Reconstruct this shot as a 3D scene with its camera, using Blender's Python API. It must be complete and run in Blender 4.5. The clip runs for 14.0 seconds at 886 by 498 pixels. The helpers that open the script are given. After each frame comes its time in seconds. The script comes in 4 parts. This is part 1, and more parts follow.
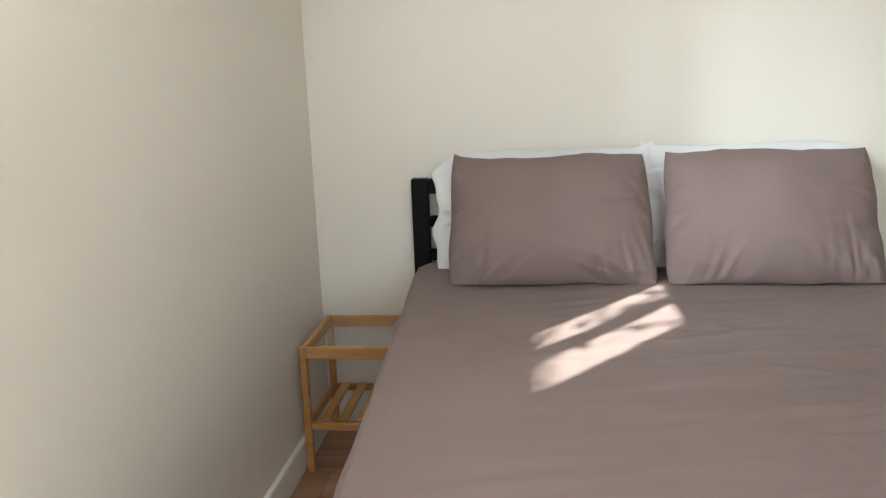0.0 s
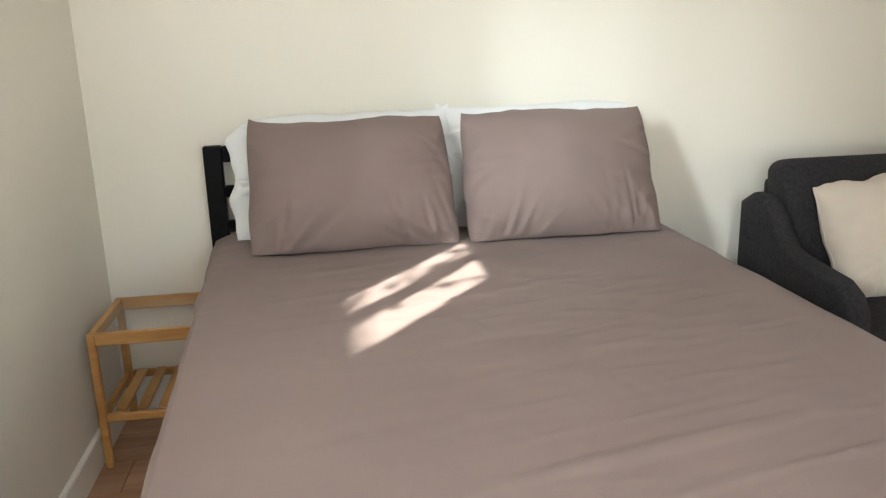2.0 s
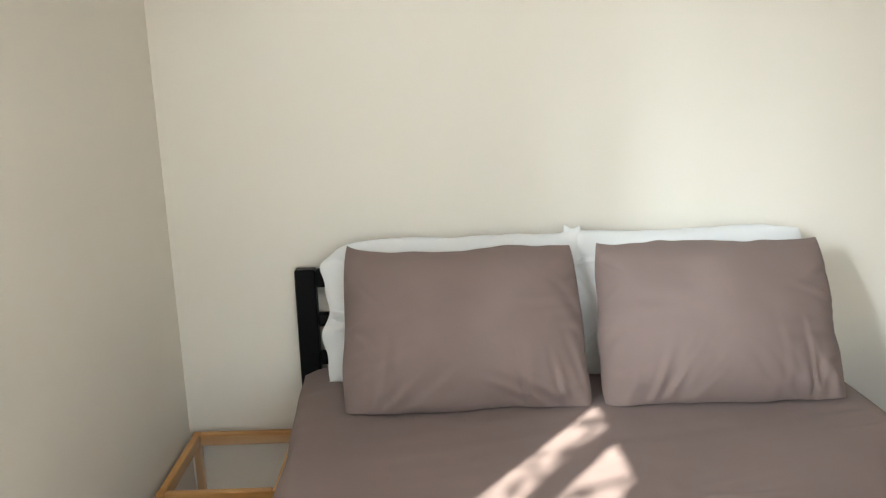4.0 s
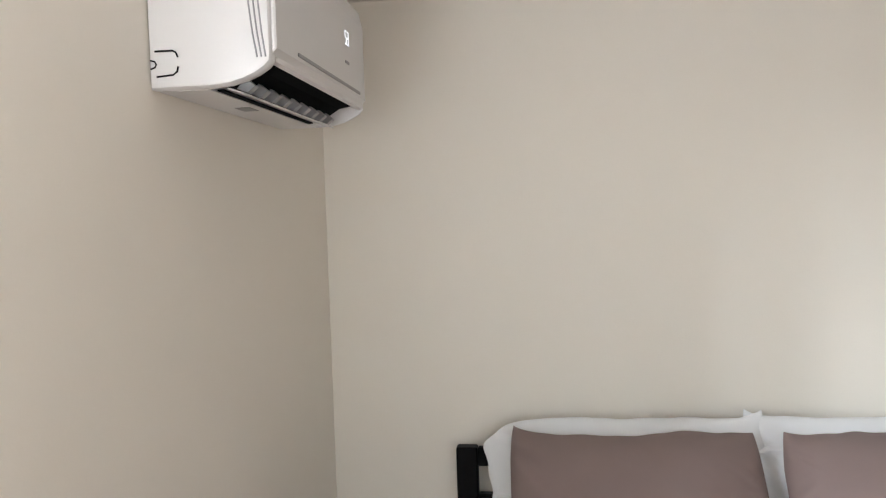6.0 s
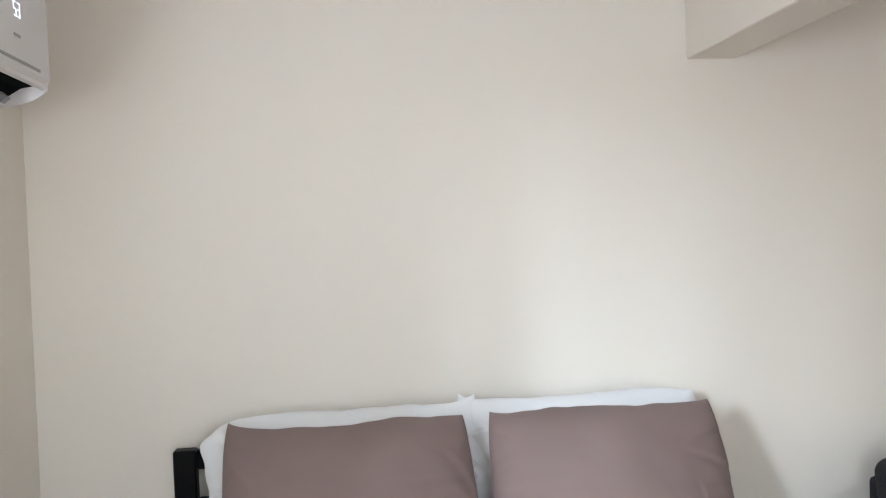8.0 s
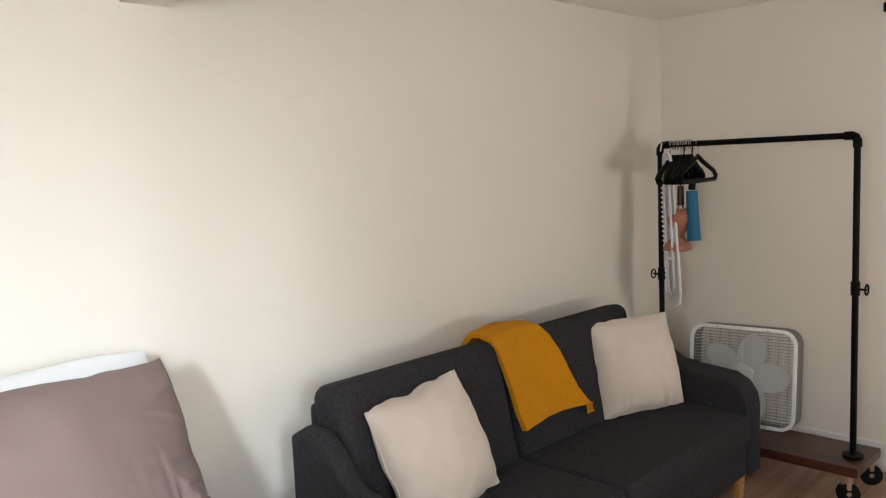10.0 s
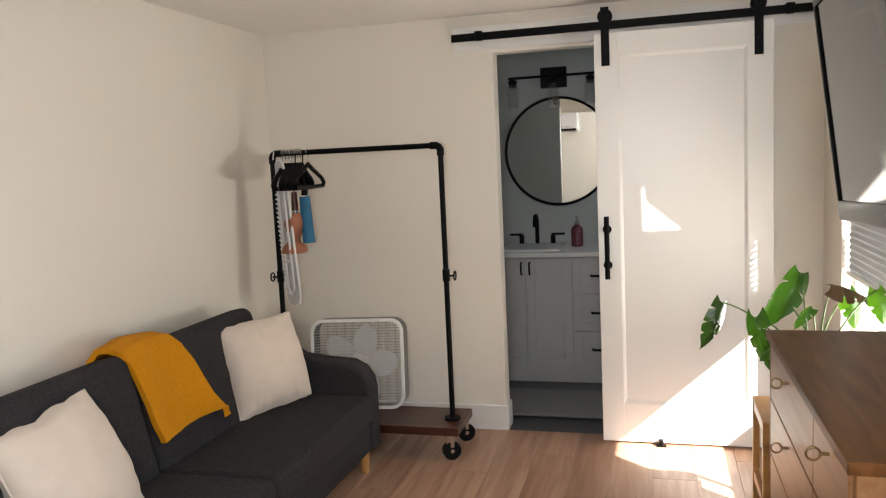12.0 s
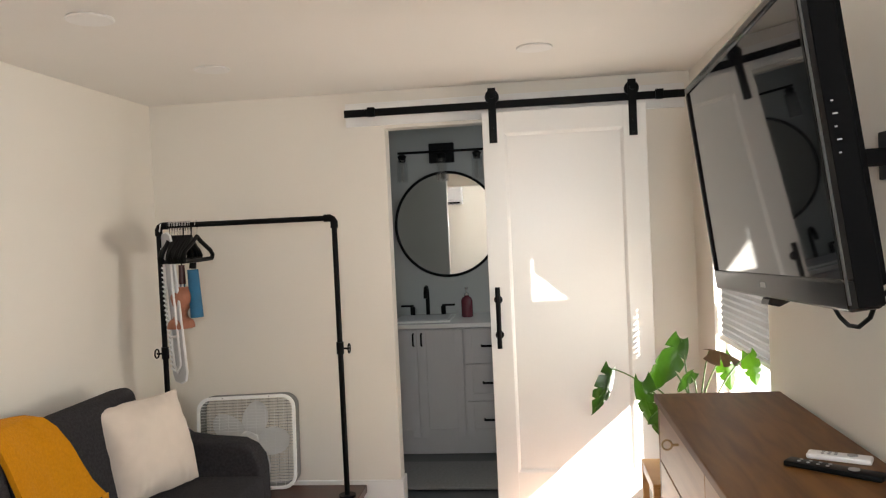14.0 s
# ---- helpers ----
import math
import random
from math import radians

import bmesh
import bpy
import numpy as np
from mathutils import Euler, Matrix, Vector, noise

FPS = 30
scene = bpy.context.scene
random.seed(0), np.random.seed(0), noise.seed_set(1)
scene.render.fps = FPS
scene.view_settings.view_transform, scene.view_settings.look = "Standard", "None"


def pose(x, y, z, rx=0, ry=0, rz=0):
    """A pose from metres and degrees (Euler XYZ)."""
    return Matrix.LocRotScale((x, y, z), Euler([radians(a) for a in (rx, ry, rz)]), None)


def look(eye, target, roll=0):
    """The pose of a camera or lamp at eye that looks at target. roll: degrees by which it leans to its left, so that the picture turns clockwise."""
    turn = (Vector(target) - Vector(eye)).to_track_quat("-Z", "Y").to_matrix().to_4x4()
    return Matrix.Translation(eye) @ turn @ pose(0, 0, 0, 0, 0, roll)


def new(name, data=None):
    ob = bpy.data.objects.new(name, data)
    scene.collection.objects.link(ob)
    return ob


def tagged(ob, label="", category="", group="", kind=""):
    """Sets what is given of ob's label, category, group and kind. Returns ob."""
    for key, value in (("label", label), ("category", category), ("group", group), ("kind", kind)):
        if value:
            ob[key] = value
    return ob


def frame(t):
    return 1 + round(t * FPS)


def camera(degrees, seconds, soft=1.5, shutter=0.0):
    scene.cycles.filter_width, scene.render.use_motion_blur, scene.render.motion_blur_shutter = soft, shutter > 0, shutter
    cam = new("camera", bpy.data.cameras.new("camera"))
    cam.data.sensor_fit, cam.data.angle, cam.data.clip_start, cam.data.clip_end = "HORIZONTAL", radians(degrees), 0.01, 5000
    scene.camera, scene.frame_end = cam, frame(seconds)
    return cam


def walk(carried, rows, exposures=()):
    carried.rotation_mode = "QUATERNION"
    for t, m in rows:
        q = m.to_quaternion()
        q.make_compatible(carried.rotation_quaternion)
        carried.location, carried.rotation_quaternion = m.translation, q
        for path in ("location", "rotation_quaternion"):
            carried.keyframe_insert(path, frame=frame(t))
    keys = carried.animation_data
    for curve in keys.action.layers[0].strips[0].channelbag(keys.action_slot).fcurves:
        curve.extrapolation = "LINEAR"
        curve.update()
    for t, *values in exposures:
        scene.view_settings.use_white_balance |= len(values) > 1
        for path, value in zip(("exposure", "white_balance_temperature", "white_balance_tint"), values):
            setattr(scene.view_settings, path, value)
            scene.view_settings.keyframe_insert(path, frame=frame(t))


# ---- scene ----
cam = camera(59.0, 14.0, soft=1.2)
PATH = [
    (0, (0.809, -2.777, 1.297), (0.571, -0.838, 0.867), -2.10),
    (0.5, (0.804, -2.718, 1.275), (0.808, -0.764, 0.849), -1.93),
    (1, (0.804, -2.716, 1.27), (0.969, -0.773, 0.825), -1.85),
    (1.5, (0.799, -2.748, 1.257), (1.054, -0.826, 0.765), -1.70),
    (2, (0.782, -2.75, 1.27), (1.057, -0.837, 0.754), -1.64),
    (4.5, (0.748, -2.219, 1.546), (0.664, -0.263, 1.137), -1.64),
    (5, (0.708, -2.225, 1.527), (0.51, -0.251, 1.269), -1.74),
    (5.5, (0.652, -2.236, 1.613), (0.424, -0.259, 1.416), -1.70),
    (6, (0.63, -2.246, 1.619), (0.377, -0.265, 1.523), -1.80),
    (6.5, (0.641, -2.251, 1.606), (0.391, -0.267, 1.595), -1.89),
    (7, (0.705, -2.278, 1.537), (0.503, -0.288, 1.572), -1.90),
    (7.5, (0.789, -2.281, 1.494), (0.713, -0.282, 1.53), -2.03),
    (8, (0.885, -2.244, 1.523), (1.106, -0.257, 1.474), -2.06),
    (8.5, (0.922, -2.212, 1.533), (1.512, -0.304, 1.431), -2.17),
    (9, (0.963, -2.204, 1.557), (1.856, -0.421, 1.395), -2.24),
    (11.3, (0.794, -2.172, 1.473), (2.612, -1.373, 1.242), -2.90),
    (11.5, (0.773, -2.157, 1.477), (2.628, -1.445, 1.244), -2.85),
    (12, (0.732, -2.126, 1.482), (2.648, -1.598, 1.259), -2.72),
    (12.5, (0.711, -2.091, 1.485), (2.665, -1.714, 1.292), -2.59),
    (13, (0.701, -2.081, 1.489), (2.674, -1.788, 1.342), -2.57),
    (13.5, (0.701, -2.083, 1.487), (2.682, -1.833, 1.39), -2.57),
    (14, (0.695, -2.079, 1.486), (2.681, -1.848, 1.432), -2.63),
]
EXPOSURES = [(0.0, 2.10, 6250, 5), (1.0, 2.18, 6400, 4), (2.0, 2.30, 6450, 3), (4.5, 2.12, 6250, 4), (5.0, 2.10, 5950, 6), (5.5, 2.03, 5850, 7), (6.0, 1.80, 6300, 10), (6.5, 1.76, 6300, 12), (7.0, 1.84, 6250, 12), (7.5, 2.02, 5950, 9), (8.0, 2.04, 5950, 9), (8.5, 2.03, 6000, 10), (9.0, 2.16, 6100, 9), (11.5, 2.53, 6400, 9), (13.0, 2.72, 6450, 9), (14.0, 2.72, 6450, 9)]
walk(cam, [(t, look(eye, target, roll)) for t, eye, target, roll in PATH], EXPOSURES)

# ---- light ----
SUN_WAY = Vector((0.50, 0.62, -0.55)).normalized()
world = bpy.data.worlds.new("sky")
scene.world = world
world.use_nodes = True
wn = world.node_tree.nodes
sky = wn.new("ShaderNodeTexSky")
sky.sky_type = "NISHITA"
sky.sun_disc = False
sky.sun_elevation = math.asin(-SUN_WAY.z)
sky.sun_rotation = math.atan2(-SUN_WAY.x, -SUN_WAY.y)
world.node_tree.links.new(sky.outputs[0], wn["Background"].inputs[0])
wn["Background"].inputs[1].default_value = 0.15
sun = new("sun", bpy.data.lights.new("sun", "SUN"))
sun.data.energy, sun.data.angle, sun.data.color = 5.0, radians(0.53), (1.0, 0.95, 0.87)
sun.matrix_world = look((0, 0, 8), Vector((0, 0, 8)) + SUN_WAY)


def area_lamp(name, place, way, width, height, watts, color, spread=180):
    lamp = new(name, bpy.data.lights.new(name, "AREA"))
    lamp.data.shape, lamp.data.size, lamp.data.size_y = "RECTANGLE", width, height
    lamp.data.energy, lamp.data.color, lamp.data.spread = watts, color, radians(spread)
    lamp.matrix_world = look(place, Vector(place) + Vector(way))
    return lamp


# ---- materials ----
def material(name, color, rough=0.6, metal=0.0, spread=0.06, scale=6.0, bump=0.05, bump_scale=120.0, stretch=(1, 1, 1), sheen=0.0, coat=0.0, spec=0.5, wrinkle=0.0):
    """Base colour with two scales of variation, and fine relief."""
    m = bpy.data.materials.new(name)
    m.use_nodes = True
    n, l = m.node_tree.nodes, m.node_tree.links
    b = n["Principled BSDF"]
    b.inputs["Roughness"].default_value, b.inputs["Metallic"].default_value = rough, metal
    b.inputs["Sheen Weight"].default_value, b.inputs["Coat Weight"].default_value = sheen, coat
    b.inputs["Specular IOR Level"].default_value = spec
    tc, mp = n.new("ShaderNodeTexCoord"), n.new("ShaderNodeMapping")
    mp.inputs["Scale"].default_value = stretch
    l.new(tc.outputs["Object"], mp.inputs[0])
    big, fine = n.new("ShaderNodeTexNoise"), n.new("ShaderNodeTexNoise")
    big.inputs["Scale"].default_value, big.inputs["Detail"].default_value = scale, 4
    fine.inputs["Scale"].default_value, fine.inputs["Detail"].default_value = bump_scale, 3
    l.new(mp.outputs[0], big.inputs[0]), l.new(mp.outputs[0], fine.inputs[0])
    mix = n.new("ShaderNodeMath")
    mix.operation = "MULTIPLY_ADD"
    mix.inputs[1].default_value = 0.35
    l.new(fine.outputs[0], mix.inputs[0]), l.new(big.outputs[0], mix.inputs[2])
    ramp = n.new("ShaderNodeValToRGB")
    ramp.color_ramp.elements[0].position, ramp.color_ramp.elements[1].position = 0.45, 0.95
    ramp.color_ramp.elements[0].color = (*[v * (1 - spread) for v in color], 1)
    ramp.color_ramp.elements[1].color = (*[min(1, v * (1 + spread)) for v in color], 1)
    l.new(mix.outputs[0], ramp.inputs[0]), l.new(ramp.outputs[0], b.inputs["Base Color"])
    if bump:
        bp = n.new("ShaderNodeBump")
        bp.inputs["Strength"].default_value, bp.inputs["Distance"].default_value = bump, 0.004
        l.new(fine.outputs[0], bp.inputs["Height"]), l.new(bp.outputs[0], b.inputs["Normal"])
        if wrinkle:
            fold, fb = n.new("ShaderNodeTexNoise"), n.new("ShaderNodeBump")
            fold.inputs["Scale"].default_value, fold.inputs["Detail"].default_value, fold.inputs["Distortion"].default_value = 6.0, 2, 0.7
            fb.inputs["Strength"].default_value, fb.inputs["Distance"].default_value = wrinkle, 0.03
            l.new(mp.outputs[0], fold.inputs[0]), l.new(fold.outputs[0], fb.inputs["Height"]), l.new(fb.outputs[0], bp.inputs["Normal"])
    return m


def wood(name, dark, light, grain=(1.2, 22, 22), rough=0.45, random_by=0.0, coat=0.0, spec=0.5):
    m = bpy.data.materials.new(name)
    m.use_nodes = True
    n, l = m.node_tree.nodes, m.node_tree.links
    b = n["Principled BSDF"]
    b.inputs["Roughness"].default_value, b.inputs["Coat Weight"].default_value = rough, coat
    b.inputs["Specular IOR Level"].default_value = spec
    tc, mp, info = n.new("ShaderNodeTexCoord"), n.new("ShaderNodeMapping"), n.new("ShaderNodeObjectInfo")
    mp.inputs["Scale"].default_value = grain
    add = n.new("ShaderNodeVectorMath")
    add.operation = "ADD"
    shift = n.new("ShaderNodeMath")
    shift.operation = "MULTIPLY"
    shift.inputs[1].default_value = 37.0
    l.new(info.outputs["Random"], shift.inputs[0])
    l.new(tc.outputs["Object"], mp.inputs[0]), l.new(mp.outputs[0], add.inputs[0]), l.new(shift.outputs[0], add.inputs[1])
    tex = n.new("ShaderNodeTexNoise")
    tex.inputs["Scale"].default_value, tex.inputs["Detail"].default_value, tex.inputs["Distortion"].default_value = 1.6, 8, 0.8
    l.new(add.outputs[0], tex.inputs[0])
    wide = n.new("ShaderNodeTexNoise")
    wide.inputs["Scale"].default_value = 0.4
    l.new(add.outputs[0], wide.inputs[0])
    ma = n.new("ShaderNodeMath")
    ma.operation = "MULTIPLY_ADD"
    ma.inputs[1].default_value = 0.5
    l.new(wide.outputs[0], ma.inputs[0]), l.new(tex.outputs[0], ma.inputs[2])
    ramp = n.new("ShaderNodeValToRGB")
    ramp.color_ramp.elements[0].position, ramp.color_ramp.elements[1].position = 0.55, 0.95
    ramp.color_ramp.elements[0].color, ramp.color_ramp.elements[1].color = (*dark, 1), (*light, 1)
    l.new(ma.outputs[0], ramp.inputs[0])
    hsv = n.new("ShaderNodeHueSaturation")
    val = n.new("ShaderNodeMapRange")
    val.inputs[3].default_value, val.inputs[4].default_value = 1 - random_by, 1 + random_by
    l.new(info.outputs["Random"], val.inputs[0]), l.new(val.outputs[0], hsv.inputs["Value"])
    l.new(ramp.outputs[0], hsv.inputs["Color"]), l.new(hsv.outputs[0], b.inputs["Base Color"])
    bp = n.new("ShaderNodeBump")
    bp.inputs["Strength"].default_value, bp.inputs["Distance"].default_value = 0.12, 0.002
    l.new(tex.outputs[0], bp.inputs["Height"]), l.new(bp.outputs[0], b.inputs["Normal"])
    return m


def glass(name, color=(1, 1, 1), rough=0.0, share=0.10):
    """A thin clear pane: it lets light straight through and mirrors a share of it."""
    m = bpy.data.materials.new(name)
    m.use_nodes = True
    n, l = m.node_tree.nodes, m.node_tree.links
    clear, shine, mix = n.new("ShaderNodeBsdfTransparent"), n.new("ShaderNodeBsdfGlossy"), n.new("ShaderNodeMixShader")
    clear.inputs[0].default_value = (*color, 1)
    shine.inputs["Roughness"].default_value = rough
    mix.inputs[0].default_value = share
    l.new(clear.outputs[0], mix.inputs[1]), l.new(shine.outputs[0], mix.inputs[2])
    l.new(mix.outputs[0], n["Material Output"].inputs[0])
    return m


def thin(name, color, through_color, share, rough=0.5, spread=0.2, scale=9.0, bump=0.1, bump_scale=60.0):
    """A thin sheet that lets part of the light shine through."""
    m = material(name, color, rough, spread=spread, scale=scale, bump=bump, bump_scale=bump_scale)
    n, l = m.node_tree.nodes, m.node_tree.links
    t, mix = n.new("ShaderNodeBsdfTranslucent"), n.new("ShaderNodeMixShader")
    t.inputs[0].default_value = (*through_color, 1)
    mix.inputs[0].default_value = share
    l.new(n["Principled BSDF"].outputs[0], mix.inputs[1]), l.new(t.outputs[0], mix.inputs[2])
    l.new(mix.outputs[0], n["Material Output"].inputs[0])
    return m


def glow(name, color, strength):
    m = bpy.data.materials.new(name)
    m.use_nodes = True
    b = m.node_tree.nodes["Principled BSDF"]
    b.inputs["Base Color"].default_value = (*color, 1)
    b.inputs["Emission Color"].default_value, b.inputs["Emission Strength"].default_value = (*color, 1), strength
    return m


PAINT = material("wall_paint", (0.79, 0.745, 0.67), 0.55, spread=0.015, scale=1.5, bump=0.06, bump_scale=180)
BATH_PAINT = material("bathroom_paint", (0.40, 0.42, 0.41), 0.55, spread=0.015, scale=1.5, bump=0.06, bump_scale=180)
CEIL = material("ceiling_paint", (0.80, 0.775, 0.73), 0.7, spread=0.015, scale=1.0, bump=0.08, bump_scale=150)
TRIM = material("trim_paint", (0.80, 0.79, 0.77), 0.35, spread=0.01, bump=0.02)
DOOR = material("door_paint", (0.80, 0.79, 0.76), 0.32, spread=0.012, scale=2, bump=0.03, bump_scale=60)
OAK = wood("oak_laminate", (0.36, 0.195, 0.118), (0.55, 0.34, 0.225), (1.0, 14, 14), 0.38, 0.12)
TILE = material("dark_tile", (0.045, 0.05, 0.055), 0.35, spread=0.1)
DUVET = material("mauve_cotton", (0.222, 0.165, 0.152), 0.85, spread=0.05, scale=5, bump=0.15, bump_scale=500, sheen=0.06, spec=0.3, wrinkle=0.13)
LINEN = material("white_cotton", (0.78, 0.79, 0.80), 0.9, spread=0.02, scale=5, bump=0.12, bump_scale=500, sheen=0.1, wrinkle=0.15)
CREAM = material("cream_weave", (0.70, 0.61, 0.53), 0.95, spread=0.04, scale=14, bump=0.35, bump_scale=420, sheen=0.2)
SOFA = material("charcoal_weave", (0.036, 0.034, 0.037), 0.95, spread=0.30, scale=90, bump=0.5, bump_scale=420, sheen=0.02, spec=0.08)
MUSTARD = material("mustard_knit", (0.60, 0.245, 0.006), 0.95, spread=0.09, scale=90, bump=1.0, bump_scale=230, sheen=0.03, spec=0.1)
BLACK = material("black_metal", (0.0035, 0.0035, 0.0038), 0.45, 0.0, spread=0.1, bump=0.03, spec=0.10)
BLACKWOOD = material("black_lacquer", (0.004, 0.004, 0.0045), 0.45, spread=0.1, bump=0.03, spec=0.12)
PLASTIC = material("white_plastic", (0.70, 0.69, 0.69), 0.35, spread=0.01, scale=3, bump=0.0)
GREYPLAST = material("grey_plastic", (0.30, 0.30, 0.31), 0.4, spread=0.03, bump=0.0)
DARKPLAST = material("dark_plastic", (0.004, 0.0042, 0.0046), 0.4, spread=0.05, bump=0.0, spec=0.10)
# near black that stands for the shade inside the air conditioner's outlet and slot
RECESS_SHADE = material("recess_shade_black", (0.003, 0.0035, 0.004), 0.8, spread=0.1, bump=0.0, spec=0.05)
FANGREY = material("fan_grey_steel", (0.13, 0.13, 0.13), 0.45, spread=0.03, scale=3, bump=0.0)
FANWHITE = material("fan_white", (0.86, 0.86, 0.85), 0.4, spread=0.01, scale=3, bump=0.0)
BAMBOO = wood("bamboo", (0.40, 0.19, 0.055), (0.56, 0.31, 0.11), (3, 3, 18), 0.4)
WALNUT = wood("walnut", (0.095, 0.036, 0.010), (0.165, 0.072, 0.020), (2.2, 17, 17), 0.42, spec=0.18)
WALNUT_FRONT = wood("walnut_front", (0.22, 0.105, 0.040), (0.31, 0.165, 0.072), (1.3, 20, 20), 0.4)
CHERRY = wood("stained_board", (0.045, 0.013, 0.007), (0.085, 0.027, 0.014), (12, 1.0, 12), 0.3)
LEGWOOD = wood("leg_beech", (0.42, 0.20, 0.06), (0.55, 0.29, 0.10), (10, 10, 1), 0.45)
CHROME = material("chrome", (0.75, 0.75, 0.76), 0.15, 1.0, spread=0.03, bump=0.0)
BRASS = material("aged_brass", (0.35, 0.24, 0.13), 0.3, 1.0, spread=0.1, bump=0.0)
RUBBER = material("black_rubber", (0.006, 0.006, 0.006), 0.6, spread=0.1, spec=0.15)
SCREEN = material("tv_glass", (0.006, 0.006, 0.007), 0.03, spread=0.0, bump=0.0, spec=0.5)
TVBODY = material("tv_plastic", (0.0022, 0.0022, 0.0025), 0.15, spread=0.05, bump=0.0, spec=0.16)
TVSIDE = material("tv_side_plastic", (0.0018, 0.0018, 0.0019), 0.55, spread=0.05, bump=0.0, spec=0.03)
TVEDGE = material("tv_edge_plastic", (0.035, 0.034, 0.034), 0.35, spread=0.05, bump=0.0, spec=0.2)
CABINET = material("cabinet_paint", (0.52, 0.52, 0.53), 0.4, spread=0.01, bump=0.0)
COUNTER = material("white_stone", (0.78, 0.78, 0.76), 0.2, spread=0.03, scale=12, bump=0.0)
MAT = material("grey_bath_mat", (0.24, 0.24, 0.24), 1.0, spread=0.12, scale=60, bump=0.8, bump_scale=200)
MIRROR = material("mirror_silver", (0.88, 0.90, 0.90), 0.0, 1.0, spread=0.0, bump=0.0)
GLASS = glass("clear_glass")
SOAPGLASS = material("pink_soap_glass", (0.14, 0.032, 0.045), 0.12, spread=0.05, bump=0.0)
LEAF = thin("leaf_green", (0.014, 0.048, 0.008), (0.10, 0.30, 0.010), 0.13, 0.30, 0.35, 9)
# brighter copy of the leaf, sunlight put into its colour, for leaves by the window
LEAF_SUNLIT = thin("leaf_sunlit_green", (0.03, 0.10, 0.012), (0.14, 0.36, 0.012), 0.25, 0.35, 0.3, 9)
BARK = material("bark", (0.12, 0.09, 0.065), 0.9, spread=0.3, scale=20, bump=0.6, bump_scale=60)
LEAF_OLD = material("leaf_brown", (0.13, 0.075, 0.03), 0.5, spread=0.4, scale=14, bump=0.1, bump_scale=60)
STEM = material("stem_green", (0.10, 0.19, 0.04), 0.4, spread=0.2)
POT = material("white_pot", (0.70, 0.68, 0.64), 0.35, spread=0.04)
SOIL = material("soil", (0.035, 0.022, 0.014), 1.0, spread=0.4, scale=60, bump=1.0, bump_scale=120)
BLUE = material("blue_nylon", (0.010, 0.125, 0.25), 0.6, spread=0.12, scale=20, bump=0.2, bump_scale=200)
PEACH = material("peach_nylon", (0.35, 0.135, 0.075), 0.55, spread=0.15, scale=20, bump=0.3, bump_scale=90)
MAROON = material("maroon_grip", (0.06, 0.012, 0.010), 0.35, spread=0.1)
SHADE = material("blind_fabric", (0.23, 0.225, 0.22), 0.9, spread=0.03, bump=0.05)
GROUND = material("outdoor_ground", (0.32, 0.30, 0.27), 0.95, spread=0.25, scale=0.7, bump=0.3, bump_scale=12)
DIGIT = glow("display_white", (0.9, 0.95, 1.0), 0.3)


# ---- shape helpers ----
def thing(name, place, label, category, group="", kind=""):
    ob = new(name)
    ob.location = place
    ob.empty_display_size = 0.1
    return tagged(ob, label, category, group, kind)


def part(name, bm, mat, parent=None, label="", smooth=False):
    """Links a bmesh, in world coordinates, as one mesh under its thing."""
    me = bpy.data.meshes.new(name)
    bm.normal_update()
    bm.to_mesh(me)
    bm.free()
    me.materials.append(mat)
    if smooth:
        me.polygons.foreach_set("use_smooth", [True] * len(me.polygons))
        me.set_sharp_from_angle(angle=radians(38))
    ob = new(name, me)
    if parent is not None:
        ob.parent = parent
        if parent.parent is None and parent.data is None:
            ob.matrix_parent_inverse = Matrix.Translation(parent.location).inverted()
    if label:
        ob["label"] = label
    return ob


def box(lo, hi, bevel=0.0, seg=2, bm=None):
    out = bm or bmesh.new()
    lo, hi = Vector(lo), Vector(hi)
    r = bmesh.ops.create_cube(out, size=1.0, matrix=Matrix.Translation((lo + hi) / 2) @ Matrix.Diagonal((*(hi - lo), 1)))
    if bevel:
        edges = list({e for v in r["verts"] for e in v.link_edges})
        bmesh.ops.bevel(out, geom=edges, offset=bevel, segments=seg, profile=0.5, affect="EDGES")
    return out


def moved(bm, m, verts=None):
    bmesh.ops.transform(bm, matrix=m, verts=verts or bm.verts)
    return bm


def rod(a, b, r, r2=None, seg=16, bm=None):
    out = bm or bmesh.new()
    a, b = Vector(a), Vector(b)
    m = Matrix.Translation((a + b) / 2) @ (b - a).to_track_quat("Z", "Y").to_matrix().to_4x4()
    bmesh.ops.create_cone(out, cap_ends=True, segments=seg, radius1=r, radius2=r if r2 is None else r2, depth=(b - a).length, matrix=m)
    return out


def tube(points, r, seg=8, bm=None, closed=False, taper=1.0):
    """A round tube along points."""
    out = bm or bmesh.new()
    pts = [Vector(p) for p in points]
    rings = []
    n = len(pts)
    side = None
    for i, p in enumerate(pts):
        d = (pts[(i + 1) % n] - pts[i - 1]) if closed else (pts[min(i + 1, n - 1)] - pts[max(i - 1, 0)])
        d.normalize()
        if side is None:
            side = d.orthogonal().normalized()
        side = (side - d * side.dot(d)).normalized()
        up = d.cross(side)
        rr = r * (1 + (taper - 1) * i / max(1, n - 1))
        rings.append([out.verts.new(p + (side * math.cos(a) + up * math.sin(a)) * rr) for a in (2 * math.pi * k / seg for k in range(seg))])
    for i in range(n if closed else n - 1):
        p, q = rings[i], rings[(i + 1) % n]
        for k in range(seg):
            out.faces.new((p[k], p[(k + 1) % seg], q[(k + 1) % seg], q[k]))
    if not closed:
        out.faces.new(rings[0][::-1]), out.faces.new(rings[-1])
    return out


